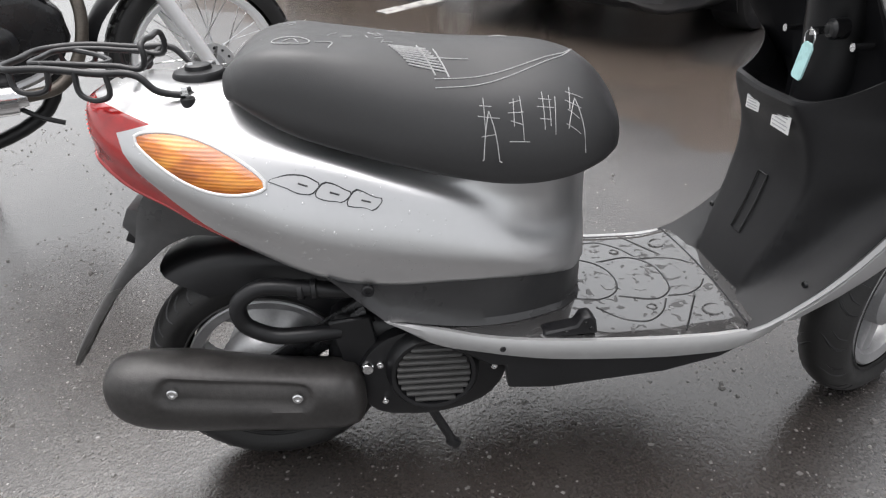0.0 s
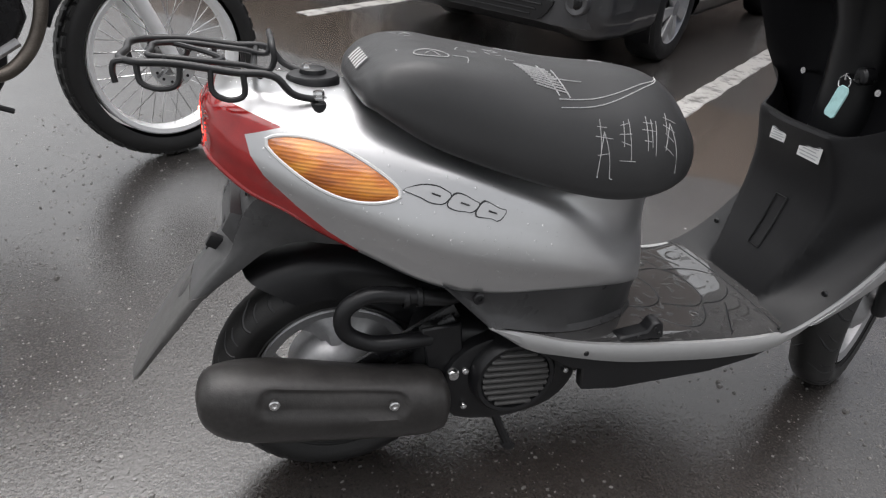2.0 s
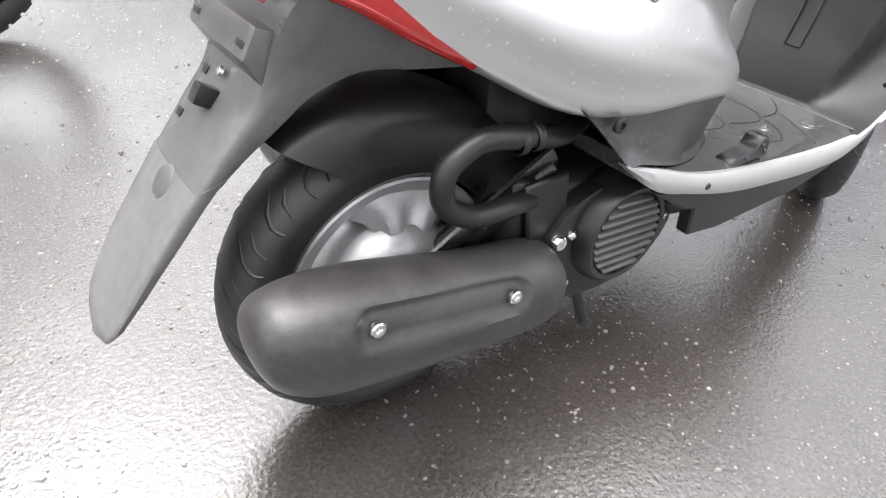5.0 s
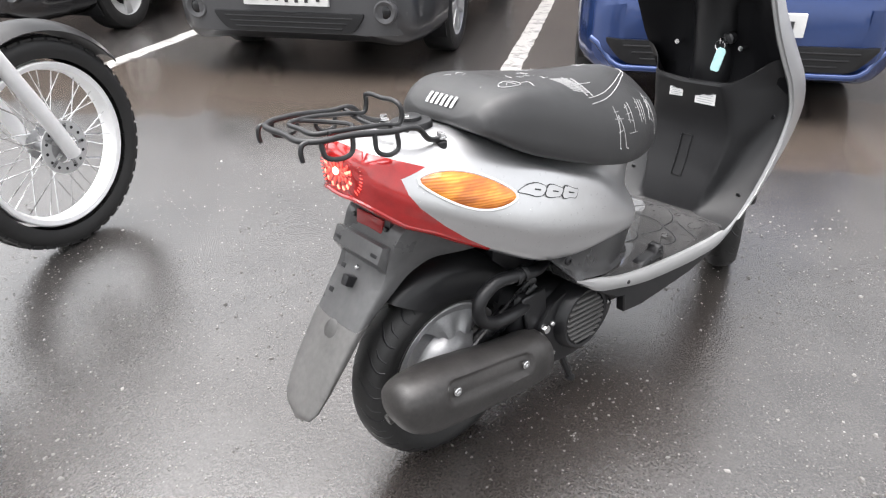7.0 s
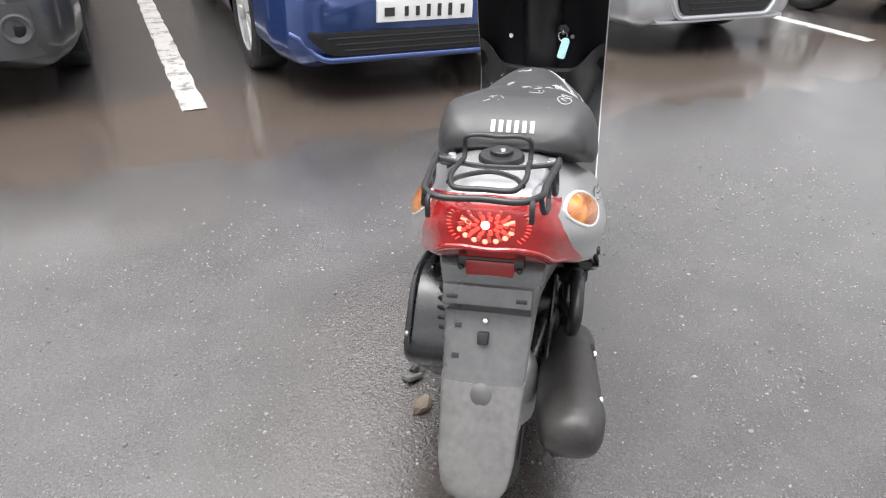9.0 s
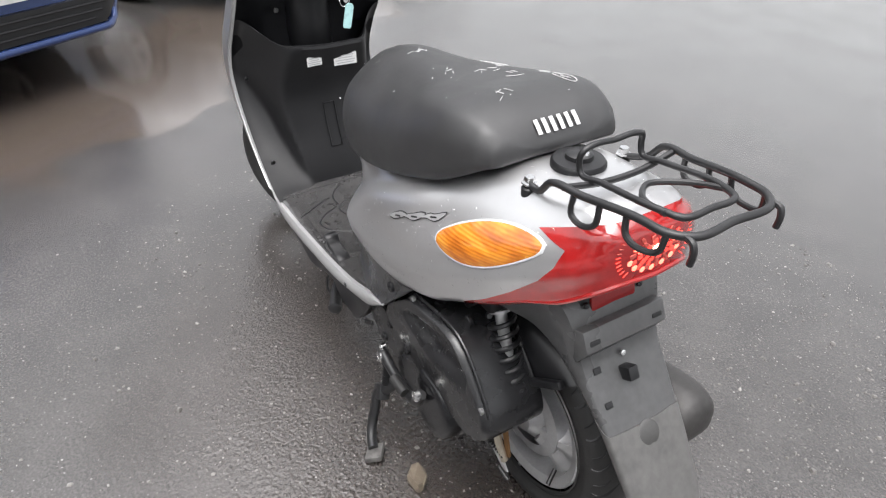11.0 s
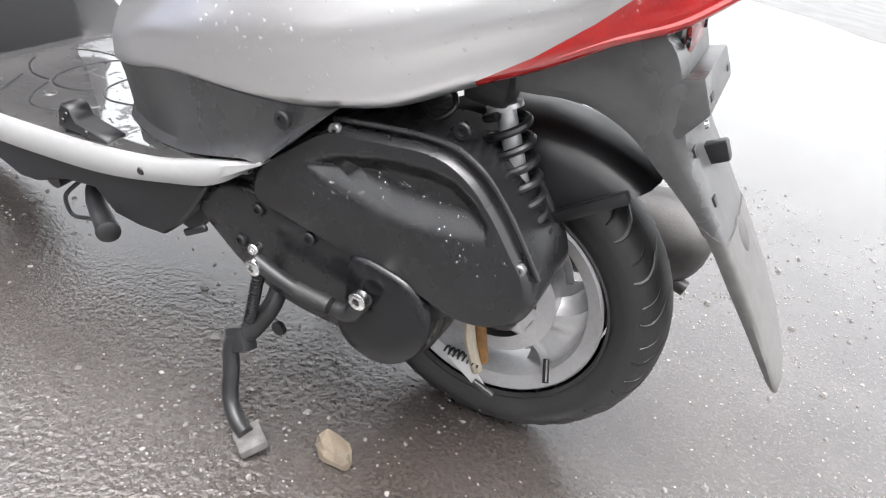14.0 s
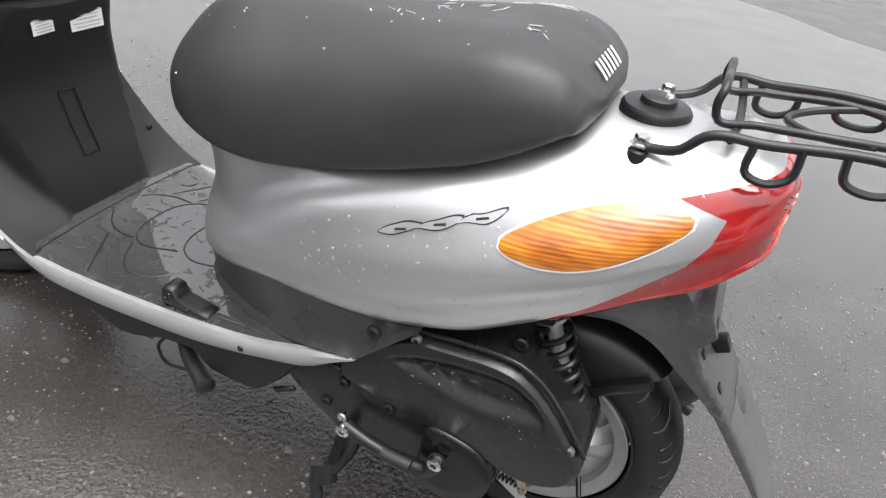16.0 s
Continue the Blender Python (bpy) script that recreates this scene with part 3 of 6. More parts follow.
        part("signal_rim", tube(edge_lo + edge_up[::-1] + [edge_lo[0]], 0.0029, 8, True, 1), M_RIM, sig, "pale silver rim")
        # name badge as plain slanted shapes
        for k in range(3):
            x0, z0 = 0.083 + 0.040 * k, 0.581 - 0.0135 * k
            if side > 0:
                x0, z0 = 0.141 - 0.040 * k, 0.565 + 0.0175 * k
            for name, grow, lift, mat in (("badge_outline", 0.0017, 0.0012, M_INK), ("badge", 0.0, 0.0018, M_BADGE)):
                rows = []
                for a in np.linspace(-1, 1, 9):
                    row = []
                    for c in np.linspace(-1, 1, 7):
                        dz = (0.0086 + grow) * c * (0.82 + 0.18 * math.cos(2.2 * a + k))
                        dx = (0.0182 + grow) * a * (1 - 0.20 * c ** 4) - (0.010 * (1 - c) * (a < -0.9) if k == 0 and side < 0 else 0)
                        row.append(flank(x0 + dx - 0.007 * c * side, z0 + dz - 0.38 * dx, side, lift))
                    rows.append(row)
                part(name, grid(rows), mat, cowl)
            # the counter of each shape
            line = [flank(x0 + dx - 0.002 * side, z0 - 0.36 * dx, side, 0.0022) for dx in (-0.006, 0.0, 0.006)]
            part("badge_line", tube(line, 0.0013, 6, n=1), M_INK, cowl)


SEAT = np.array((  # x, top z, lower z, half width
    (-0.012, 0.706, 0.697, 0.050), (-0.005, 0.716, 0.690, 0.088), (0.010, 0.731, 0.683, 0.108), (0.036, 0.746, 0.667, 0.121),
    (0.070, 0.753, 0.647, 0.130), (0.140, 0.746, 0.617, 0.138), (0.220, 0.736, 0.588, 0.145), (0.300, 0.729, 0.562, 0.148),
    (0.360, 0.725, 0.548, 0.147), (0.410, 0.720, 0.544, 0.142), (0.450, 0.711, 0.546, 0.133), (0.490, 0.692, 0.553, 0.117),
    (0.520, 0.664, 0.562, 0.095), (0.540, 0.632, 0.572, 0.066), (0.550, 0.606, 0.582, 0.030)))


def seat_section(x):
    zt, zl, w = (float(spl(SEAT[:, 0], SEAT[:, k], x)) for k in (1, 2, 3))
    w, h = w * (1.075 - 0.145 * smooth01((x - 0.08) / 0.30)), zt - zl
    fore = smooth01((x - 0.06) / 0.30)
    narrow, side = 0.60 - 0.38 * fore, 0.84 - 0.30 * fore
    pts = [(0, zt), (w * narrow, zt - h * 0.025), (w * side, zt - h * (0.11 + 0.05 * fore)), (w * (0.945 - 0.085 * fore), zt - h * (0.33 + 0.06 * fore)), (w * 0.995, zt - h * 0.66), (w, zt - h * 0.88), (w * 0.965, zl + h * 0.015), (w * 0.88, zl)]
    return chain(pts, 4)


def seat_z(x, y):
    s = seat_section(x)
    k = int(np.argmax(s[:, 0]))
    return float(np.interp(abs(y), s[:k + 1, 0], s[:k + 1, 1]))


def scooter_seat():
    rows = []
    for x in np.r_[np.linspace(-0.012, 0.03, 12), np.linspace(0.045, 0.47, 34), np.linspace(0.48, 0.55, 16)]:
        s = seat_section(x)
        rows.append([(x, -y, z) for y, z in s[::-1]] + [(x, y, z) for y, z in s[1:]])
    seat = part("seat", grid(rows, close_v=True, caps=True), M_SEAT, scooter, "black vinyl seat with chalk marks")
    seat.location.y = -0.010
    # plain bars where the maker's name stands on the seat's tail
    for k in range(6):
        y = 0.0325 - 0.013 * k
        rr = []
        for c in np.linspace(0, 1, 12):
            x = -0.003 + 0.016 * c
            rr.append([(x - 0.0012, y + d, seat_z(x, y + d) + 0.0026) for d in (-0.0034, 0.0034)])
        part("name_bar", grid(rr), M_LETTER, seat)

    def stroke(pts, w=0.0014):
        p = chain(pts, 4) if len(pts) > 2 else np.linspace(pts[0], pts[1], 7)
        line = [(x, y, seat_z(x, y) + 0.0005) for x, y in p]
        part("chalk_stroke", tube(line, w, 5, n=1), M_CHALK, seat)

    ring = [(0.088 + 0.024 * math.cos(a), -0.080 + 0.012 * math.sin(a)) for a in np.linspace(0, 6.4, 15)]
    stroke(ring, 0.0008)
    stroke([(0.078, -0.083), (0.090, -0.074), (0.098, -0.086)], 0.0008)
    stroke([(0.118, -0.078), (0.140, -0.074), (0.135, -0.092)], 0.0008)
    for k in range(9):
        stroke([(0.212 + 0.003 * k, -0.060 - 0.0042 * k), (0.262 + 0.003 * k, -0.058 - 0.0042 * k)], 0.0015)
    stroke([(0.250, -0.052), (0.270, -0.100)], 0.0012)
    stroke([(0.272, -0.056), (0.288, -0.098)], 0.0012)
    stroke([(0.262, -0.074), (0.318, -0.066)], 0.0010)
    for off in (0.0, 0.010):
        stroke([(0.268, -0.105 - off), (0.343, -0.086 - off), (0.419, -0.056 - 0.7 * off), (0.462, -0.030 - 0.4 * off), (0.480, 0.0)], 0.0009)
    rng = random.Random(7)
    for x0, y0, n in ((0.150, -0.030, 4), (0.190, -0.045, 4), (0.210, -0.010, 3), (0.375, 0.005, 5), (0.075, 0.035, 4), (0.235, 0.022, 3)):
        for k in range(n):
            a = rng.uniform(0, 3.1)
            x, y = x0 + rng.uniform(-0.02, 0.02), y0 + rng.uniform(-0.012, 0.012)
            stroke([(x, y), (x + 0.014 * math.cos(a), y + 0.014 * math.sin(a))], 0.0007)
    # four chalk signs on the side of the seat, as short bars
    for k in range(4):
        x0, ya = 0.326 + 0.041 * k, (-0.114, -0.106, -0.099, -0.088)[k]
        for j in range(3 + k % 2):
            y = ya - 0.008 - 0.0072 * j
            stroke([(x0 - 0.002 - 0.003 * (j % 2), y + rng.uniform(-0.002, 0.002)), (x0 + rng.uniform(0.014, 0.024), y + rng.uniform(-0.001, 0.003))], 0.0006)
        for j in range(1 + k % 3):
            x = x0 + 0.004 + 0.009 * j
            stroke([(x, ya - rng.uniform(0, 0.006)), (x + rng.uniform(-0.003, 0.003), ya - rng.uniform(0.020, 0.028))], 0.0006)
        if k in (0, 3):
            stroke([(x0 + 0.010, ya - 0.010), (x0 - 0.002, ya - 0.032)], 0.0008)
            stroke([(x0 + 0.010, ya - 0.010), (x0 + 0.024, ya - 0.030)], 0.0008)


STRIP_UP = ((0.172, 0.372), (0.250, 0.346), (0.310, 0.326), (0.410, 0.306), (0.520, 0.294), (0.630, 0.286), (0.700, 0.285), (0.745, 0.291), (0.790, 0.314), (0.840, 0.348), (0.905, 0.412), (0.950, 0.475), (0.968, 0.530), (0.950, 0.590), (0.890, 0.670), (0.840, 0.740), (0.800, 0.815), (0.785, 0.850))
STRIP_LO = ((0.178, 0.366), (0.250, 0.316), (0.310, 0.297), (0.410, 0.272), (0.520, 0.258), (0.640, 0.250), (0.720, 0.254), (0.772, 0.276), (0.812, 0.300), (0.865, 0.335), (0.930, 0.390), (0.978, 0.462), (0.998, 0.530), (0.980, 0.600), (0.918, 0.682), (0.866, 0.752), (0.826, 0.825), (0.812, 0.860))


def strip_y(z, x):
    return 0.183 if x < 0.6 else 0.183 - 0.012 * min(1, max(0, (z - 0.55) / 0.3))


def floor_z(x):
    up = chain(STRIP_UP[:8], 6)
    return float(np.interp(min(x, 0.742), up[:, 0], up[:, 1])) + 0.003


def scooter_floor():
    up, lo = chain(STRIP_UP, 6), chain(STRIP_LO, 6)
    for side in (-1, 1):
        rows = []
        for (xu, zu), (xl, zl) in zip(up, lo):
            y = strip_y(zu, xu)
            roll = 0.016 * smooth01((xu - 0.72) / 0.12)
            deep = 0.012 if xu < 0.72 else 0.006
            rows.append([(xu, side * (y - deep), zu - 0.001), (xu, side * (y - 0.002), zu), (xu * 0.8 + xl * 0.2, side * (y + 0.002), zu * 0.8 + zl * 0.2), (xu * 0.3 + xl * 0.7, side * (y + 0.002 - 0.6 * roll), zu * 0.3 + zl * 0.7), (xl, side * (y - 0.003 - roll), zl), (xl, side * (y - 0.012 - roll), zl)])
        trim = part("side_trim", grid(rows, close_v=True, caps=True), M_TRIM, scooter, "pale silver trim strip along the footboard")
        part("screw_hole", bolt((0.345, side * 0.1845, 0.301), 0.005, side * 0.002), M_BLACK, trim)
    # footboard
    rows = []
    across = np.linspace(-0.176, 0.176, 25)
    for x in np.linspace(0.20, 0.775, 50):
        z = floor_z(x)
        rows.append([(x, y, z - (0.005 if abs(y) > 0.165 else 0)) for y in across] + [(x, y, z - 0.020) for y in across[::-1]])
    floor = part("footboard", grid(rows, close_v=True, caps=True), M_FLOOR, scooter, "wet black plastic footboard")
    # pressed pattern of the footboard: two nested pads, an outer bow, a flared pair of lines and round bosses
    def groove(points, both=False):
        if both:
            points = list(points) + [(x, -y) for x, y in points[-2::-1]]
        part("groove", tube([(x, y, floor_z(x) - 0.0004) for x, y in points], 0.0017, 6, n=4), M_BLACK, floor)
    groove([(0.480, -0.064), (0.535, -0.068), (0.563, -0.050), (0.580, 0.0)], True)
    groove([(0.567, -0.060), (0.638, -0.070), (0.659, -0.051), (0.670, 0.0)], True)
    for side in (-1, 1):
        groove([(0.517, side * 0.094), (0.555, side * 0.131), (0.588, side * 0.137), (0.623, side * 0.112), (0.645, side * 0.074)])
        groove([(0.653, side * 0.065), (0.688, side * 0.064), (0.718, side * 0.047), (0.730, side * 0.030)])
        groove([(0.641, side * 0.165), (0.694, side * 0.076)])
        for bx, by, br in ((0.706, 0.118, 0.016), (0.611, 0.096, 0.008)):
            bead = [(bx + br * math.cos(q), side * by + br * math.sin(q), floor_z(bx) + 0.0002) for q in np.linspace(0, 2 * math.pi, 17)[:-1]]
            part("boss_ring", tube(bead, 0.0016, 6, True, 1), M_FLOOR, floor)
    for side in (-1, 1):
        fz = floor_z(0.455) - 0.002
        hinge = [(0.408, 0.0), (0.412, 0.010), (0.430, 0.013), (0.462, 0.017), (0.470, 0.032), (0.484, 0.034), (0.492, 0.024), (0.496, 0.0)]
        bracket = part("peg_hinge", prism([(x, fz + z) for x, z in hinge], side * 0.142, side * 0.170, "XZ", 0.003, 1), M_BLACK, floor, "black hinge bracket of the foot peg")
        for hx, hz in ((0.476, 0.022), (0.484, 0.012), (0.446, 0.008)):
            part("rivet", bolt((hx, side * 0.170, fz + hz), 0.0035, side * 0.002), M_CASE, bracket)
    part("joint", tube([(0.735, -0.172, floor_z(0.735) - 0.0004), (0.742, -0.05, floor_z(0.74) - 0.0004), (0.742, 0.05, floor_z(0.74) - 0.0004), (0.735, 0.172, floor_z(0.735) - 0.0004)], 0.0018, 6), M_BLACK, floor)
    # dark skirt between cowl and footboard
    for side in (-1, 1):
        rows = []
        for x in np.linspace(0.100, 0.512, 48):
            s = cowl_section(min(x, 0.5045))
            k = int(np.argmin(s[:, 1]))
            yl = float(spl(COWL[:, 0], COWL[:, 8], min(x, 0.505))) - 0.003
            zl = float(spl(COWL[:, 0], COWL[:, 9], min(x, 0.505))) + 0.004
            yb = float(spl((0.10, 0.18, 0.25, 0.32, 0.385, 0.43, 0.475, 0.505, 0.512), (0.172, 0.180, 0.172, 0.152, 0.128, 0.106, 0.076, 0.03, 0.0), x))
            zb = 0.445 - (x - 0.100) * 1.0 if x < 0.178 else floor_z(max(x, 0.2)) + 0.001
            if x < 0.2 and x >= 0.178:
                zb = 0.367
            yl, zl = (yl if x < 0.5 else yb), max(zl, zb + 0.002)
            rows.append([(x, side * yl, zl), (x, side * (yl * 0.75 + yb * 0.25 - 0.004), zl * 0.7 + zb * 0.3), (x, side * (yl * 0.45 + yb * 0.55 - 0.006), zl * 0.35 + zb * 0.65), (x, side * (yb - 0.003), zl * 0.1 + zb * 0.9), (x, side * (yb + 0.004), zb)])
        skirt = part("lower_cover", grid(rows), M_SKIRT, scooter, "dark grey plastic lower cover")
        part("screw", bolt((0.154, side * 0.176, 0.421), 0.009, side * 0.006), M_BLACK, skirt)
    # belly under the footboard
    rows = []
    for x, z, w in ((0.30, 0.245, 0.10), (0.36, 0.215, 0.12), (0.46, 0.212, 0.13), (0.60, 0.222, 0.13), (0.70, 0.232, 0.12), (0.745, 0.238, 0.10)):
        rows.append([(x, -w - 0.03, z + 0.03), (x, -w, z), (x, w, z), (x, w + 0.03, z + 0.03)])
    for side in (-1, 1):
        edge = [(0.262, 0.305), (0.330, 0.262), (0.352, 0.258), (0.356, 0.214), (0.423, 0.206), (0.610, 0.214), (0.700, 0.232), (0.772, 0.268), (0.700, 0.264), (0.560, 0.264), (0.420, 0.284), (0.320, 0.305)] if side < 0 else [(0.262, 0.305), (0.290, 0.262), (0.312, 0.236), (0.336, 0.213), (0.376, 0.209), (0.415, 0.211), (0.446, 0.236), (0.500, 0.228), (0.560, 0.204), (0.590, 0.200), (0.640, 0.216), (0.720, 0.226), (0.760, 0.262), (0.700, 0.262), (0.560, 0.264), (0.420, 0.284), (0.320, 0.305)]
        part("under_cover", prism(edge, side * 0.150, side * 0.172, "XZ", 0.003, 1), M_BLACK, scooter, "black under cover, ragged along its edge")
        if side > 0:
            part("torn_tab", block((0.040, 0.006, 0.009), (0.290, side * 0.165, 0.236), (0, 32, 0), 0.002, 1), M_BLACK, scooter)
    part("belly_pan", thick(grid(rows), 0.006), M_BLACK, scooter, "black belly pan under the footboard")


def shield_edge(z):
    up = chain(STRIP_UP, 6)
    k = int(np.argmin(abs(up[:, 0] - 0.70)))
    return float(np.interp(z, up[k:, 1], up[k:, 0])) - 0.007 * smooth01((z - 0.30) / 0.08), strip_y(z, 0.9) - 0.001


def console_x(z):
    """The middle of the inner leg shield: hollow half way up, with a lip above."""
    return float(spl((0.285, 0.31, 0.35, 0.42, 0.50, 0.56, 0.59, 0.612), (0.764, 0.771, 0.784, 0.810, 0.826, 0.815, 0.801, 0.791), z))


def scooter_front():
    # inner leg shield: a console in the middle, sides that run forward to the trim
    zs = np.linspace(0.288, 0.604, 34)
    def surface(q, z):
        """A point of the inner shield, q across from -1 to 1."""
        xe, ye = shield_edge(z)
        xc = console_x(z)
        wc = float(spl((0.285, 0.35, 0.42, 0.50, 0.56, 0.61), (0.080, 0.098, 0.116, 0.124, 0.112, 0.096), z))
        step = 0.022 + 0.062 * smooth01((z - 0.44) / 0.15)
        y = q * ye
        t = 0.42 * smooth01((abs(y) - wc * 0.80) / max(0.01, (ye - wc * 0.80) * 0.95)) + 0.58 * smooth01((abs(y) - wc * 0.90) / step)
        return (xc + (xe - xc) * t + 0.25 * y * y * (1 - t), y, z)
    rows = [[surface(q, z) for q in np.linspace(-1, 1, 65)] for z in zs]

    def lip(y):
        return 0.612 + 0.008 * smooth01(y / 0.1) + 0.052 * smooth01((abs(y) - 0.095) / 0.085)
    for dx, dz, back in ((0.0, 0.0, 0), (0.002, 0.006, 0), (0.010, 0.008, 0), (0.016, 0.002, 0), (0.020, -0.03, 0), (0.10, -0.035, 1), (0.112, 0.02, 1), (0.110, 0.10, 1), (0.085, 0.20, 1), (0.075, 0.25, 1)):
        row = []
        xe0, ye = shield_edge(0.62)
        for y in np.linspace(-1, 1, 65):
            y *= ye
            z = (lip(y) if not back else 0.612) + dz
            xe, yw = shield_edge(z)
            y *= yw / ye
            t = smooth01((abs(y) - 0.080) / 0.096)
            row.append((0.790 + dx + (xe - 0.790 - dx) * t + (0.25 * y * y if not back else 0) * (1 - t), y, z))
        rows.append(row)
    shield = part("leg_shield", grid(rows[:39]), M_DARK, scooter, "dark grey inner leg shield with open pocket")
    # the recess of the shield, coloured darker to stand for its shade
    part("pocket", grid(rows[38:]), M_PIT_SHADE, shield, "inner pocket, its deep shade put into a near-black colour")
    for q in (-0.86, 0.86):
        for z in (0.345, 0.520):
            part("shield_screw", bolt((0, 0, 0), 0.006, 0.004, "X"), M_BLACK, shield).matrix_local = Matrix.Translation(surface(q, z)) @ pose(-0.001, 0, 0, 0, 180, 0)
    # outer front cover, a silver shell ahead of it
    rows = []
    for z in np.linspace(0.30, 0.85, 20):
        xe, ye = shield_edge(z)
        nose = 0.17 * math.sin(math.pi * min(1, max(0, (z - 0.22) / 0.75)))
        rows.append([(xe + 0.02 + (nose + 0.03) * math.cos(a) ** 0.8, (ye + 0.004) * math.sin(a), z) for a in np.linspace(-math.pi / 2 + 1e-3, math.pi / 2 - 1e-3, 21)])
    part("front_cover", thick(grid(rows), 0.004), M_SILVER, scooter, "silver front cover")
    # stickers with unreadable print
    for y, z, w, h, mat in ((-0.046, 0.579, 0.056, 0.034, M_STICKER), (0.032, 0.586, 0.036, 0.026, M_STICKER)):
        x = console_x(z) + 0.25 * y * y - 0.001
        st = part("sticker", block((0.001, w, h), (x - 0.001, y, z), (0, 0, -4 if y < 0 else 3), 0), mat, shield, "white sticker with small grey print")
        for k in range(5):
            part("print_bar", block((0.0006, w * (0.85 - 0.12 * (k % 3)), 0.0016), (x - 0.0024, y, z + h * 0.34 - k * h * 0.17), (0, 0, -4 if y < 0 else 3), 0), M_PRINT, st)
    # slot outline on the console
    slot = [(console_x(z), y, z) for y, z in ((-0.014, 0.472), (0.014, 0.472), (0.014, 0.422), (0.014, 0.370), (-0.014, 0.370), (-0.014, 0.422), (-0.014, 0.472))]
    part("slot", tube([(x - 0.002, y, z) for x, y, z in slot], 0.0016, 6, n=1), M_BLACK, shield)
    for side in (-1, 1):
        part("bag_hook", rod((0.895, side * 0.085, 0.69), (0.865, side * 0.085, 0.69), 0.006), M_CHROME, shield)
    # steering column cover and the underside of the handlebar cowl
    part("column_cover", lathe([(0.0, 0.57), (0.055, 0.57), (0.052, 0.68), (0.060, 0.78), (0.085, 0.84), (0.0, 0.84)], 24, "Z", (0.905, 0, 0)), M_BLACK, scooter, "black steering column cover")
    bar = part("handlebar_cover", prism([(0.80, -0.12), (0.76, -0.05), (0.755, 0.05), (0.80, 0.12), (0.90, 0.13), (0.97, 0.05), (0.97, -0.05), (0.90, -0.13)], 0.835, 0.915, "XY", 0.02, 3), M_BLACK, scooter, "black handlebar cover")
    for side in (-1, 1):
        part("grip", rod((0.87, side * 0.12, 0.895), (0.82, side * 0.30, 0.905), 0.016), M_RUBBER, bar)
    # ignition lock with key and tag
    lock = part("ignition_lock", lathe([(0, -0.02), (0.015, -0.02), (0.015, 0), (0.011, 0.004), (0, 0.004)], 20, "X", (0, 0, 0)), M_CASE, scooter, "dark steel ignition lock")
    lock.matrix_local = pose(0.845, -0.060, 0.712, 0, 180, 0)
    key = part("key", block((0.030, 0.003, 0.012), (0.828, -0.060, 0.712), (0, 0, 0), 0.001), M_CHROME, scooter, "steel key in the lock")
    part("key_ring", tube([(0.815, -0.060 + 0.012 * math.cos(a), 0.702 + 0.012 * math.sin(a)) for a in np.linspace(0, 2 * math.pi, 13)], 0.0012, 6, True, 1), M_CHROME, key)
    tag = prism([(-0.011, -0.024), (-0.008, -0.029), (0.008, -0.029), (0.011, -0.024), (0.011, 0.020), (0.006, 0.027), (-0.006, 0.027), (-0.011, 0.020)], -0.002, 0.002, "YZ", 0.001, 1)
    t = part("key_tag", tag, M_TAG, key, "pale aqua plastic key tag")
    t.matrix_local = pose(0.808, -0.064, 0.672, 14, 0, 8)
    part("tag_paper", prism([(-0.007, -0.022), (0.007, -0.022), (0.007, 0.012), (-0.007, 0.012)], -0.0028, 0.0028, "YZ"), M_STICKER, key).matrix_local = t.matrix_local.copy()


def wheel_rear():
    w = part("rear_wheel", lathe([(0.118, -0.030), (0.134, -0.036), (0.137, -0.034), (0.137, -0.028), (0.124, -0.022), (0.120, 0.0), (0.124, 0.022), (0.137, 0.028), (0.137, 0.034), (0.134, 0.036), (0.118, 0.030), (0.112, 0.0), (0.118, -0.030)], 64), M_ALLOY, scooter, "rear wheel with silver cast alloy rim")
    w.matrix_local = pose(AXLE_X, -0.012, AXLE_Z)
    tyre(w, 0.045)
    part("hub", lathe([(0, -0.074), (0.016, -0.074), (0.020, -0.068), (0.044, -0.066), (0.058, -0.061), (0.071, -0.050), (0.081, -0.036), (0.085, -0.024), (0.060, -0.020), (0.058, 0.020), (0.026, 0.046), (0, 0.046)], 48), M_ALLOY, w)
    part("brake_drum", lathe([(0.058, -0.018), (0.078, -0.016), (0.080, -0.010), (0.080, 0.030), (0.058, 0.034)], 40), M_ALLOY, w)
    for k in range(3):
        a0 = math.radians(120 * k + 78)
        rows = []
        for r in np.linspace(0.046, 0.126, 10):
            t = (r - 0.046) / 0.080
            wide = 0.72 - 0.18 * math.sin(math.pi * min(1, t * 1.1)) + 0.10 * t * t
            face, back = [], []
            for q in np.linspace(-1, 1, 13):
                a = a0 + q * wide
                fold = 0.010 * smooth01((abs(q) - 0.62) / 0.30)
                groove = 0.006 * (1 - smooth01((abs(q) - 0.12) / 0.22))
                out = 0.054 - 0.024 * t - fold - groove * math.sin(math.pi * t)
                face.append((r * math.cos(a), -out, r * math.sin(a)))
                back.append((r * math.cos(a), out - 0.016 - fold, r * math.sin(a)))
            rows.append(face + back[::-1])
        part("spoke", grid(rows, close_v=True, caps=True), M_ALLOY, w)
    part("valve", rod((-0.085, 0.030, -0.06), (-0.095, 0.052, -0.075), 0.004), M_BLACK, w)


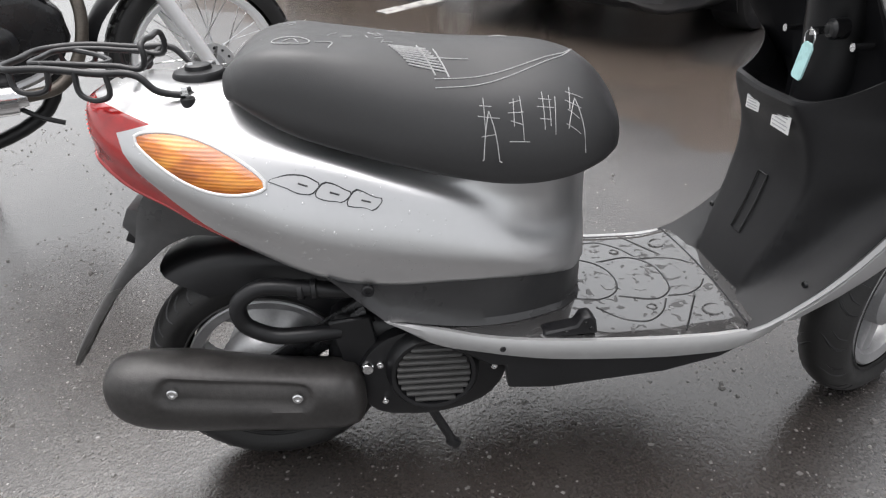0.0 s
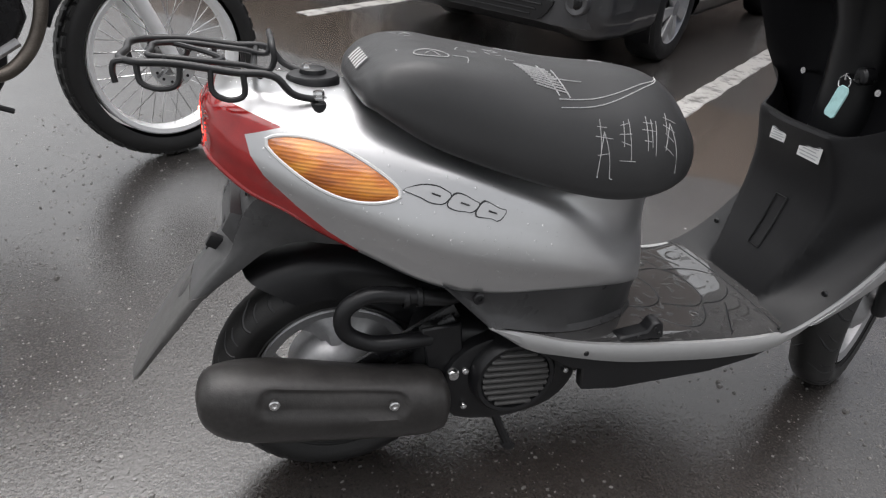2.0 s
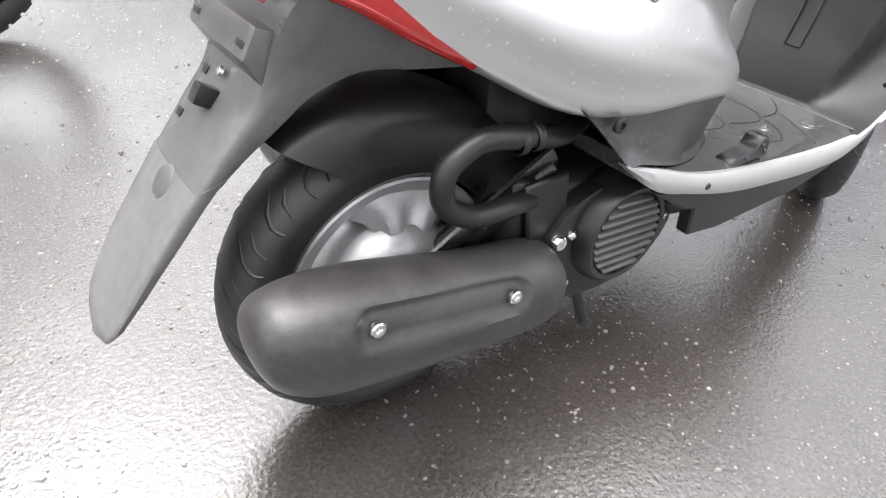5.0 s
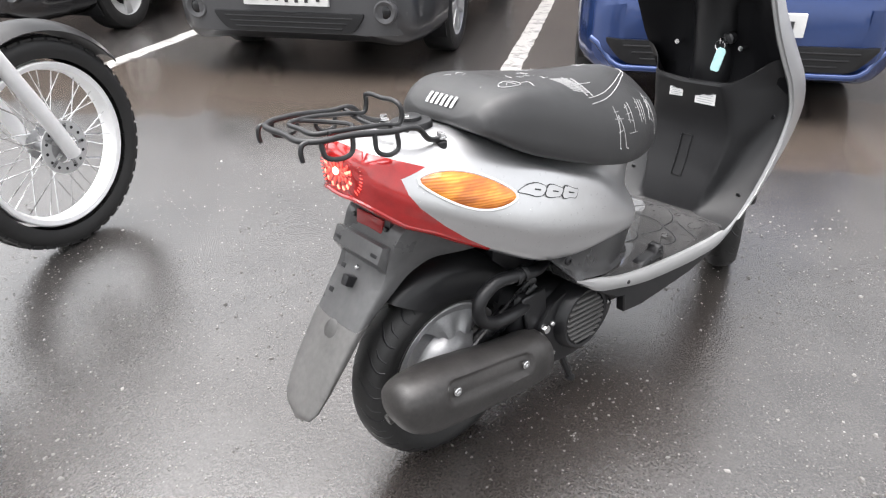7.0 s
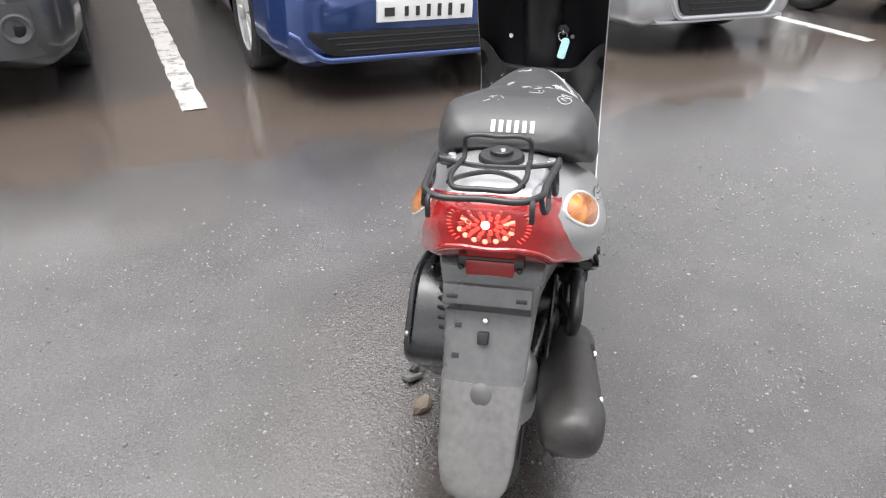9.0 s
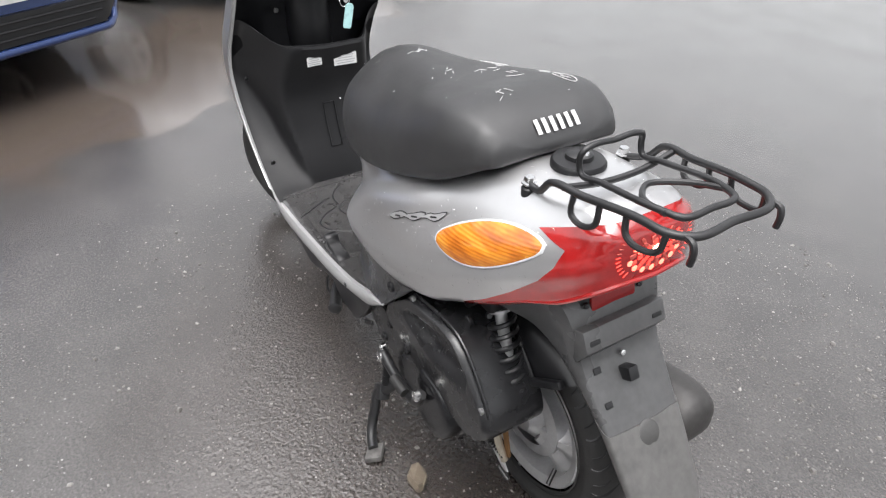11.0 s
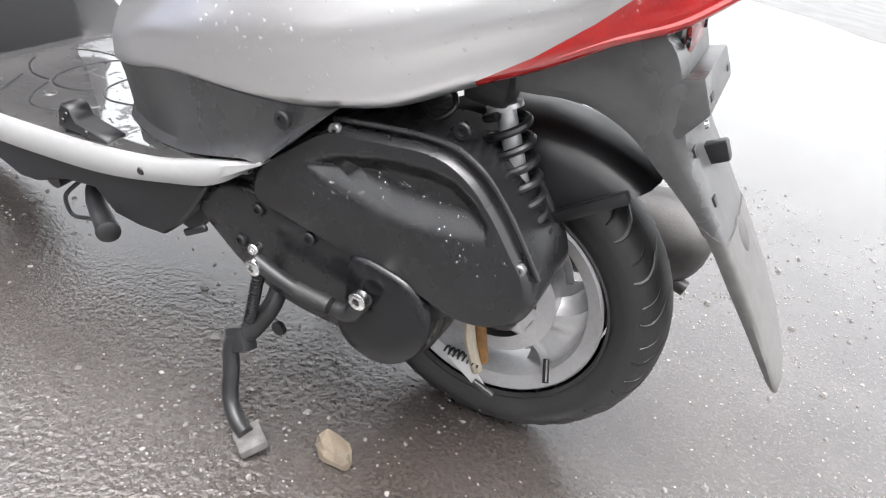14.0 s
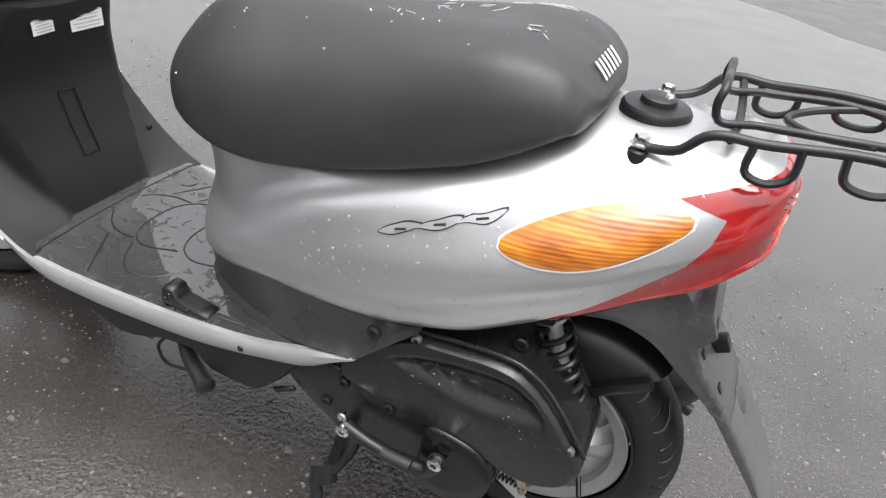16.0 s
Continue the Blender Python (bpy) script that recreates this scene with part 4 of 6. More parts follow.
def tyre(w, half=0.044, R=TYRE_R, r0=0.130, seg=72, grooves=22):
    def arc(ang):
        """Radius over the tread: a round crown that falls to the bead."""
        h = math.cos(ang)
        return r0 + (R - r0) * (0.5 + 0.5 * h)
    prof = []
    for a in np.linspace(-1, 1, 25):
        ang = a * 2.35
        y = half * math.sin(ang) if abs(ang) < math.pi / 2 else half * (1 if a > 0 else -1) * (1 - 0.28 * (abs(ang) - math.pi / 2))
        prof.append((arc(ang), y))
    t = part("tyre", lathe(prof, seg), M_RUBBER, w, "worn black tyre, damp")
    rim = [(r0 + 0.012, half * 0.86), (r0 + 0.0155, half * 0.90), (r0 + 0.013, half * 0.93)]
    for side in (-1, 1):
        part("bead_rib", lathe([(r, side * y) for r, y in rim], seg), M_RUBBER, t)

    def groove(points, wide):
        pts = []
        for (ang, turn), g in zip(points, wide):
            r = arc(ang) - 0.78 * g
            pts.append((r * math.cos(turn), half * math.sin(ang), r * math.sin(turn)))
        part("tread_groove", tube(pts, wide, 6, n=2), M_BLACK, w)

    for k in range(grooves):
        a = 2 * math.pi * k / grooves
        for side in (-1, 1):
            lag = 0.14 if side > 0 else 0.0
            groove([(side * q, a + lag + b) for q, b in ((0.10, 0.0), (0.34, 0.05), (0.62, 0.13), (0.95, 0.17), (1.25, 0.16))], (0.0018, 0.0036, 0.0042, 0.0036, 0.0020))
            groove([(side * q, a + lag + b) for q, b in ((0.52, -0.04), (0.80, 0.03), (1.15, 0.05))], (0.0016, 0.0030, 0.0018))


def wheel_front():
    w = part("front_wheel", lathe([(0.118, -0.030), (0.134, -0.036), (0.137, -0.034), (0.137, -0.028), (0.124, -0.022), (0.120, 0.0), (0.124, 0.022), (0.137, 0.028), (0.137, 0.034), (0.134, 0.036), (0.118, 0.030), (0.112, 0.0), (0.118, -0.030)], 56), M_ALLOY, scooter, "front wheel with silver cast alloy rim")
    w.matrix_local = pose(1.100, 0.002, AXLE_Z, 0, 0, 28)
    tyre(w, 0.045, grooves=16)
    part("hub", lathe([(0, -0.045), (0.03, -0.045), (0.055, -0.03), (0.058, 0.03), (0.03, 0.045), (0, 0.045)], 32), M_ALLOY, w)
    for k in range(3):
        a = math.radians(120 * k + 20)
        part("spoke", block((0.075, 0.030, 0.040), (0.085 * math.cos(a), -0.004, 0.085 * math.sin(a)), (0, -math.degrees(a), 0), 0.008), M_ALLOY, w)
    for side in (-1, 1):
        part("fork_leg", tube([(0, side * 0.062, 0), (-0.05, side * 0.062, 0.14), (-0.11, side * 0.062, 0.30)], 0.016, 12, n=3), M_STEELBLACK, w, "black fork leg")
    rows = []
    for a in np.linspace(radians(40), radians(150), 20):
        rows.append([(0.235 * math.cos(a) * (1 - 0.08 * s * s), 0.058 * s, 0.235 * math.sin(a) * (1 - 0.08 * s * s)) for s in np.linspace(-1, 1, 9)])
    part("front_mudguard", thick(grid(rows), 0.003), M_BLACK, w, "black front mudguard")


def scooter_tail():
    # mudguard with number plate holder: a long tongue whose sides fold forward round the wheel
    back = chain(((-0.105, 0.566), (-0.148, 0.552), (-0.170, 0.515), (-0.187, 0.468), (-0.217, 0.430), (-0.258, 0.378), (-0.298, 0.324), (-0.333, 0.270), (-0.347, 0.244), (-0.350, 0.234)), 5)
    fore = chain(((0.020, 0.482), (-0.045, 0.483), (-0.092, 0.484), (-0.136, 0.468), (-0.172, 0.440), (-0.216, 0.404), (-0.268, 0.342), (-0.318, 0.278), (-0.341, 0.244), (-0.347, 0.233)), 5)
    n = len(back)
    rows = []
    for i in range(n):
        t = i / (n - 1)
        (xb, zb), (xf, zf) = back[i], fore[i]
        w = float(np.interp(t, (0, 0.12, 0.25, 0.42, 0.6, 0.85, 0.94, 0.98, 1), (0.098, 0.088, 0.076, 0.070, 0.064, 0.058, 0.050, 0.036, 0.010)))
        wf = w + 0.012 * max(0, 1 - t / 0.35)
        half = [(xf, wf, zf), (xf * 0.7 + xb * 0.3, (wf * 0.7 + w * 0.3) + 0.001, zf * 0.7 + zb * 0.3), (xf * 0.3 + xb * 0.7, w + 0.001, zf * 0.3 + zb * 0.7), (xf * 0.1 + xb * 0.9, w * 0.985, zf * 0.1 + zb * 0.9), (xb, w * 0.93, zb), (xb - 0.002, w * 0.5, zb - 0.0005)]
        rows.append([(x, -y, z) for x, y, z in half] + [(xb - 0.003, 0, zb - 0.001)] + [(x, y, z) for x, y, z in half[::-1]])
    cutoff = int(n * 0.58)
    guard = part("rear_mudguard", thick(grid(rows[:cutoff + 1]), 0.003), M_GREY, scooter, "grey rear mudguard without number plate")
    flap_rows = [[(x - 0.002, y * 1.015, z) for x, y, z in r] for r in rows[cutoff - 1:]]
    flap = part("mud_flap", thick(grid(flap_rows), 0.004), M_DUST, guard, "dusty pale grey mud flap")

    mark = part("round_mark", lathe([(0, 0.003), (0.016, 0.003), (0.020, 0)], 24, "X", (0, 0, 0)), M_MARK, guard)
    mark.matrix_local = pose(-0.261, 0.0, 0.376, 0, 180 + 34, 0)
    bar = [(-0.146, 0.518), (-0.182, 0.530), (-0.196, 0.503), (-0.178, 0.474), (-0.160, 0.482)]
    part("plate_bracket", prism(bar, -0.068, 0.074, "XZ", 0.003, 2), M_GREY, guard)
    part("guard_bolt", lathe([(0, 0.004), (0.004, 0.003), (0.005, 0)], 10, "X", (0, 0, 0)), M_CHROME, guard).matrix_local = pose(-0.192, 0.004, 0.472, 0, 205, 0)
    for side in (-1, 1):
        part("bracket_slot", block((0.004, 0.018, 0.007), (-0.1900, 0.003 + side * 0.055, 0.513), (0, 26, 0), 0.002), M_BLACK, guard)
        part("clip_hole", block((0.004, 0.012, 0.009), (-0.2085 + 0.0155 * side, 0.048, 0.441 + 0.019 * side), (0, 36, 0), 0.001), M_BLACK, guard)
    part("plate_clip", block((0.028, 0.017, 0.020), (-0.208, 0.005, 0.450), (0, 30, 0), 0.003), M_BLACK, guard)
    refl = part("reflector_mount", block((0.030, 0.110, 0.034), (-0.140, 0.003, 0.545), (0, 12, 0), 0.008), M_BLACK, scooter, "black holder of the red reflector")
    part("reflector", block((0.007, 0.078, 0.028), (-0.1555, 0.003, 0.547), (0, 12, 0), 0.003), M_REFLECTOR, refl, "rectangular red reflector")
    for side in (-1, 1):
        part("reflector_screw", lathe([(0, 0.003), (0.004, 0.003), (0.005, 0)], 10, "X", (0, 0, 0)), M_CASE, refl).matrix_local = pose(-0.157, 0.003 + side * 0.047, 0.548, 0, 192, 0)
    # inner fender over the wheel: a crown with deep sides, cut back towards their lower edge
    side = ((0.0, 0.0, 124.0), (0.026, 0.001, 124.0), (0.044, 0.005, 123.5), (0.056, 0.014, 122.5), (0.062, 0.030, 120.5), (0.064, 0.052, 117.0), (0.063, 0.078, 112.5))
    ring = [(-y, d, e) for y, d, e in side[:0:-1]] + list(side)
    rows = []
    for u in np.linspace(0, 1, 26):
        row = []
        for y, d, e in ring:
            a = radians(34 + (e - 34) * u)
            r = 0.231 + 0.022 * u * u - d
            row.append((AXLE_X + r * math.cos(a), y, AXLE_Z + r * math.sin(a)))
        rows.append(row)
    fender = part("wheel_hugger", thick(grid(rows), 0.003), M_BLACK, scooter, "black plastic wheel hugger")
    part("hugger_stay", block((0.078, 0.012, 0.013), (-0.124, 0.070, 0.386), (0, 37, 0), 0.004), M_BLACK, fender)
    part("hugger_rib", tube([(-0.030, 0.066, 0.420), (-0.060, 0.067, 0.400), (-0.085, 0.067, 0.372), (-0.098, 0.067, 0.352)], 0.004, 8), M_BLACK, fender)
    # fuel filler cap
    cap = part("fuel_cap", lathe([(0, -0.004), (0.040, -0.004), (0.041, 0.0), (0.040, 0.004), (0.037, 0.006), (0.037, 0.016), (0.034, 0.020), (0.019, 0.0215), (0.018, 0.027), (0.016, 0.0285), (0, 0.0285)], 40, "Z", (-0.057, 0, 0.684)), M_BLACK, scooter, "round black fuel filler cap")
    part("cap_lock", lathe([(0, 0.003), (0.004, 0.003), (0.005, 0)], 12, "Z", (-0.066, -0.003, 0.712)), M_CHROME, cap)


def scooter_rack():
    r, zr = 0.0048, 0.735

    def tilt(points):
        """The frame dips towards the seat."""
        return [(x, y, z - 0.017 * max(0, min(1, (x + 0.24) / 0.14)) if z > 0.70 else z) for x, y, z in points]
    outer = [(-0.060, 0.080, 0.689), (-0.072, 0.083, 0.691), (-0.092, 0.090, 0.716), (-0.110, 0.092, zr), (-0.160, 0.088, zr), (-0.240, 0.080, zr), (-0.272, 0.076, zr), (-0.288, 0.062, zr), (-0.291, 0.0, zr)]
    rack = part("luggage_rack", tube(tilt(outer + mirrored(outer[:-1])[::-1]), r, 10, n=5), M_STEELBLACK, scooter, "black tubular steel luggage rack")
    inner = [(-0.112, 0.048, 0.765), (-0.110, 0.050, 0.756), (-0.114, 0.050, zr + 0.003), (-0.150, 0.050, zr + 0.002), (-0.240, 0.048, zr), (-0.258, 0.042, zr), (-0.262, 0.0, zr)]
    loop = [(-0.112, 0.0, 0.768), (-0.112, 0.040, 0.768)] + inner
    part("inner_bar", tube(tilt(loop + mirrored(loop[1:-1])[::-1] + loop[:1]), r * 0.85, 10, n=5), M_STEELBLACK, rack)
    part("cross_bar", tube(tilt([(-0.13, 0.09, zr), (-0.135, 0.03, zr - 0.008), (-0.135, -0.03, zr - 0.008), (-0.13, -0.09, zr)]), r * 0.9, 8, n=4), M_STEELBLACK, rack)
    part("cross_bar", tube(tilt([(-0.245, 0.05, zr), (-0.20, 0.035, zr - 0.004), (-0.175, 0, zr - 0.004), (-0.20, -0.035, zr - 0.004), (-0.245, -0.05, zr)]), r * 0.8, 8, n=4), M_STEELBLACK, rack)
    for side in (-1, 1):
        for pts in (((-0.150, 0.090, zr), (-0.152, 0.092, zr - 0.028), (-0.170, 0.092, zr - 0.034), (-0.186, 0.090, zr - 0.028), (-0.188, 0.087, zr)), ((-0.222, 0.082, zr), (-0.228, 0.084, zr - 0.024), (-0.250, 0.084, zr - 0.030), (-0.268, 0.080, zr - 0.024), (-0.272, 0.076, zr))):
            part("rope_hook", tube(tilt([(x, y * side, z) for x, y, z in pts]), r * 0.8, 8, n=4), M_STEELBLACK, rack)
        foot = part("rack_foot", lathe([(0, 0.0), (0.010, 0.0), (0.010, 0.012), (0.008, 0.014), (0, 0.014)], 16, "Z", (-0.058, side * 0.080, 0.672)), M_BLACK, rack)
        part("foot_bolt", lathe([(0, 0.006), (0.0065, 0.006), (0.0075, 0.004), (0.0075, -0.002), (0.0105, -0.002), (0.0105, -0.004)], 6, "Z", (-0.058, side * 0.080, 0.694)), M_CHROME, rack)
        part("rear_hook", tube([(-0.286, side * 0.066, zr), (-0.297, side * 0.067, zr - 0.002), (-0.300, side * 0.067, zr - 0.010), (-0.299, side * 0.067, zr - 0.026)], r * 0.8, 8, n=3), M_STEELBLACK, rack)


def rounded(outline, n=3):
    """The same outline with its corners run smooth."""
    p = list(outline)
    wrap = chain(p[-2:] + p + p[:3], n)
    k = 2 * n
    return [(float(a), float(b)) for a, b in wrap[k:k + n * len(p)]]


def scooter_right():
    # silencer with its heat shield
    table = np.array(((-0.249, 0.303, 0.006, -0.147, 0.006), (-0.247, 0.3025, 0.017, -0.147, 0.022), (-0.242, 0.302, 0.031, -0.147, 0.036), (-0.232, 0.300, 0.044, -0.146, 0.046), (-0.216, 0.297, 0.053, -0.146, 0.053), (-0.190, 0.292, 0.060, -0.145, 0.058), (-0.150, 0.285, 0.063, -0.143, 0.060), (-0.080, 0.271, 0.062, -0.141, 0.059), (0.000, 0.255, 0.060, -0.138, 0.057), (0.060, 0.245, 0.059, -0.136, 0.055), (0.105, 0.240, 0.054, -0.134, 0.052), (0.122, 0.238, 0.045, -0.132, 0.046), (0.131, 0.237, 0.025, -0.130, 0.030)))
    p0, p1 = Vector((-0.146, 0.290)), Vector((0.036, 0.249))
    rows = []
    for x in np.r_[np.linspace(-0.249, -0.216, 10), np.linspace(-0.210, 0.105, 64), np.linspace(0.110, 0.131, 6)]:
        zc, h, yc, w = (float(spl(table[:, 0], table[:, k], x)) for k in (1, 2, 3, 4))
        row = []
        for a in np.linspace(0, 2 * math.pi, 84, endpoint=False):
            c, q = math.cos(a), math.sin(a)
            y = yc + w * abs(c) ** 0.75 * (1 if c > 0 else -1)
            z = zc - 0.022 + h * abs(q) ** 0.75 * ((1 - 0.34 * max(0, c) - 0.04 - 0.06 * smooth01((x + 0.11) / 0.12)) if q > 0 else -1)
            if c < 0:
                # the pressed channel in the heat shield that holds the two bolts
                v = Vector((x, z)) - p0
                t = max(0.0, min(1.0, v.dot(p1 - p0) / (p1 - p0).length_squared))
                y += 0.0085 * smooth01((0.0225 - (v - (p1 - p0) * t).length) / 0.010)
            row.append((x, y, z))
        rows.append(row)
    ex = part("silencer", grid(rows, close_v=True, caps=True), M_HEAT, scooter, "matt black exhaust silencer with heat shield")
    for x, z, y in ((-0.142, 0.288, -0.1925), (0.032, 0.2505, -0.1855)):
        part("shield_bolt", bolt((x, y, z), 0.0085, -0.006), M_CHROME, ex, "bright steel bolt")
    part("tail_pipe", rod((-0.19, -0.115, 0.240), (-0.236, -0.113, 0.228), 0.010), M_HEAT, ex)
    part("front_pipe", tube([(0.12, -0.125, 0.235), (0.18, -0.11, 0.195), (0.24, -0.08, 0.165)], 0.013, 10), M_HEAT, ex)
    # breather hose and bracket
    hose = part("bent_hose", tube([(0.175, -0.105, 0.395), (0.121, -0.130, 0.398), (0.058, -0.138, 0.412), (-0.009, -0.140, 0.417), (-0.036, -0.140, 0.397), (-0.036, -0.138, 0.362), (-0.004, -0.135, 0.335), (0.062, -0.130, 0.325), (0.100, -0.118, 0.318)], 0.0128, 14, n=6), M_BLACK, scooter, "thick black bent hose over the wheel")
    for x in (0.055, 0.075):
        part("hose_clamp", lathe([(0.0140, -0.005), (0.0158, -0.003), (0.0158, 0.003), (0.0140, 0.005)], 20, "X", (x, -0.1375, 0.409)), M_BLACK, hose)
    # engine block, fan cover with slanted fins
    part("engine_block", block((0.26, 0.16, 0.14), (0.205, -0.035, 0.255), (0, 8, 0), 0.03, 3), M_BLACK, scooter, "black engine block")
    part("swing_arm", tube([(0.0, -0.060, 0.225), (0.08, -0.085, 0.29), (0.15, -0.095, 0.335)], 0.020, 10), M_CASE, scooter)
    stay = tube([(-0.022, -0.092, 0.250), (0.060, -0.096, 0.300), (0.150, -0.100, 0.352)], (0.013, 0.014, 0.016), 10, n=3)
    bmesh.ops.scale(stay, vec=(1, 0.45, 1), verts=stay.verts)
    bmesh.ops.translate(stay, vec=(0, -0.052, 0), verts=stay.verts)
    part("exhaust_stay", stay, M_CASE, scooter, "dark steel stay beside the wheel")
    FX, FY, FZ = 0.240, -0.158, 0.247
    house = [(0.128, 0.262), (0.160, 0.300), (0.225, 0.318), (0.300, 0.305), (0.352, 0.262), (0.360, 0.228), (0.330, 0.176), (0.270, 0.152), (0.200, 0.150), (0.140, 0.168)]
    part("fan_housing", prism(rounded(house, 3), -0.138, -0.060, "XZ", 0.008, 2), M_BLACK, scooter, "black housing round the cooling fan")
    fan = part("fan_cover", lathe([(0.0, 0.004), (0.058, 0.004), (0.060, -0.002), (0.066, -0.003), (0.072, 0.004), (0.076, 0.024), (0.078, 0.040)], 44, "Y", (FX, FY, FZ)), M_BLACK, scooter, "round black fan cover with cooling fins")
    for k in range(9):
        z = -0.048 + 0.012 * k
        half = math.sqrt(max(0.0003, 0.058 ** 2 - z * z))
        fin = block((2 * half, 0.011, 0.0068), (FX, FY + 0.001, FZ + z), (18, 3, 0), 0.002, 1)
        part("fin", fin, M_FIN, fan)
    for x, z in ((0.158, 0.262), (0.160, 0.190), (0.338, 0.238)):
        part("cover_bolt", bolt((x, -0.139, z), 0.006, -0.006), M_CHROME, fan)
    part("drain_bolt", lathe([(0, -0.010), (0.008, -0.010), (0.011, -0.006), (0.011, 0)], 14, "Y", (0.138, -0.136, 0.257)), M_CHROME, scooter, "bright steel plug")
    part("mount_plate", prism([(0.085, 0.34), (0.15, 0.345), (0.165, 0.22), (0.12, 0.20), (0.10, 0.26)], -0.128, -0.118, "XZ", 0.003, 1), M_BLACK, scooter)
    leg = part("centre_stand", tube([(0.215, -0.080, 0.175), (0.228, -0.098, 0.145), (0.247, -0.100, 0.098), (0.268, -0.101, 0.050)], 0.008, 8), M_STEELBLACK, scooter, "black stand leg hanging under the engine")
    part("stand_shoe", block((0.026, 0.016, 0.018), (0.270, -0.101, 0.045), (0, 40, 0), 0.006), M_STEELBLACK, leg)


def dome(outline, lo, hi, deep=False):
    """A cast cover: a smooth outline whose rim rolls over into a nearly flat face."""
    ring = rounded(outline, 4)
    mx, mz = sum(p[0] for p in ring) / len(ring), sum(p[1] for p in ring) / len(ring)
    h = hi - lo
    steps = ((1.0, 0.0), (1.0, 0.45), (0.985, 0.72), (0.955, 0.90), (0.90, 0.98), (0.6, 1.0), (0.001, 1.02))
    if deep:
        steps = ((0.3, 0.0), (1.0, 0.0), (1.0, 0.83), (0.988, 0.91), (0.962, 0.97), (0.92, 1.0), (0.6, 1.003), (0.001, 1.005))
    return grid([[(mx + (x - mx) * k, lo + h * t, mz + (z - mz) * k) for x, z in ring] for k, t in steps], close_v=True)


SCOOP = [(0.146, 0.377), (0.128, 0.391), (0.100, 0.405), (0.052, 0.418), (0.006, 0.424), (-0.022, 0.421), (-0.046, 0.407), (-0.066, 0.386), (-0.066, 0.362), (-0.044, 0.357), (-0.004, 0.352), (0.045, 0.351), (0.097, 0.360)]


def scoop_depth(x, z):
    """Depth of the scoop pressed into the air cleaner cover: a long low slope below, steep above."""
    best = 9.0
    for i, (p, q) in enumerate(zip(SCOOP, SCOOP[1:] + SCOOP[:1])):
        ex, ez = q[0] - p[0], q[1] - p[1]
        d = ((z - p[1]) * ex - (x - p[0]) * ez) / math.hypot(ex, ez)
        best = min(best, d / (0.036 if 8 <= i < 12 else 0.026))
    return 0.016 * smooth01(best)


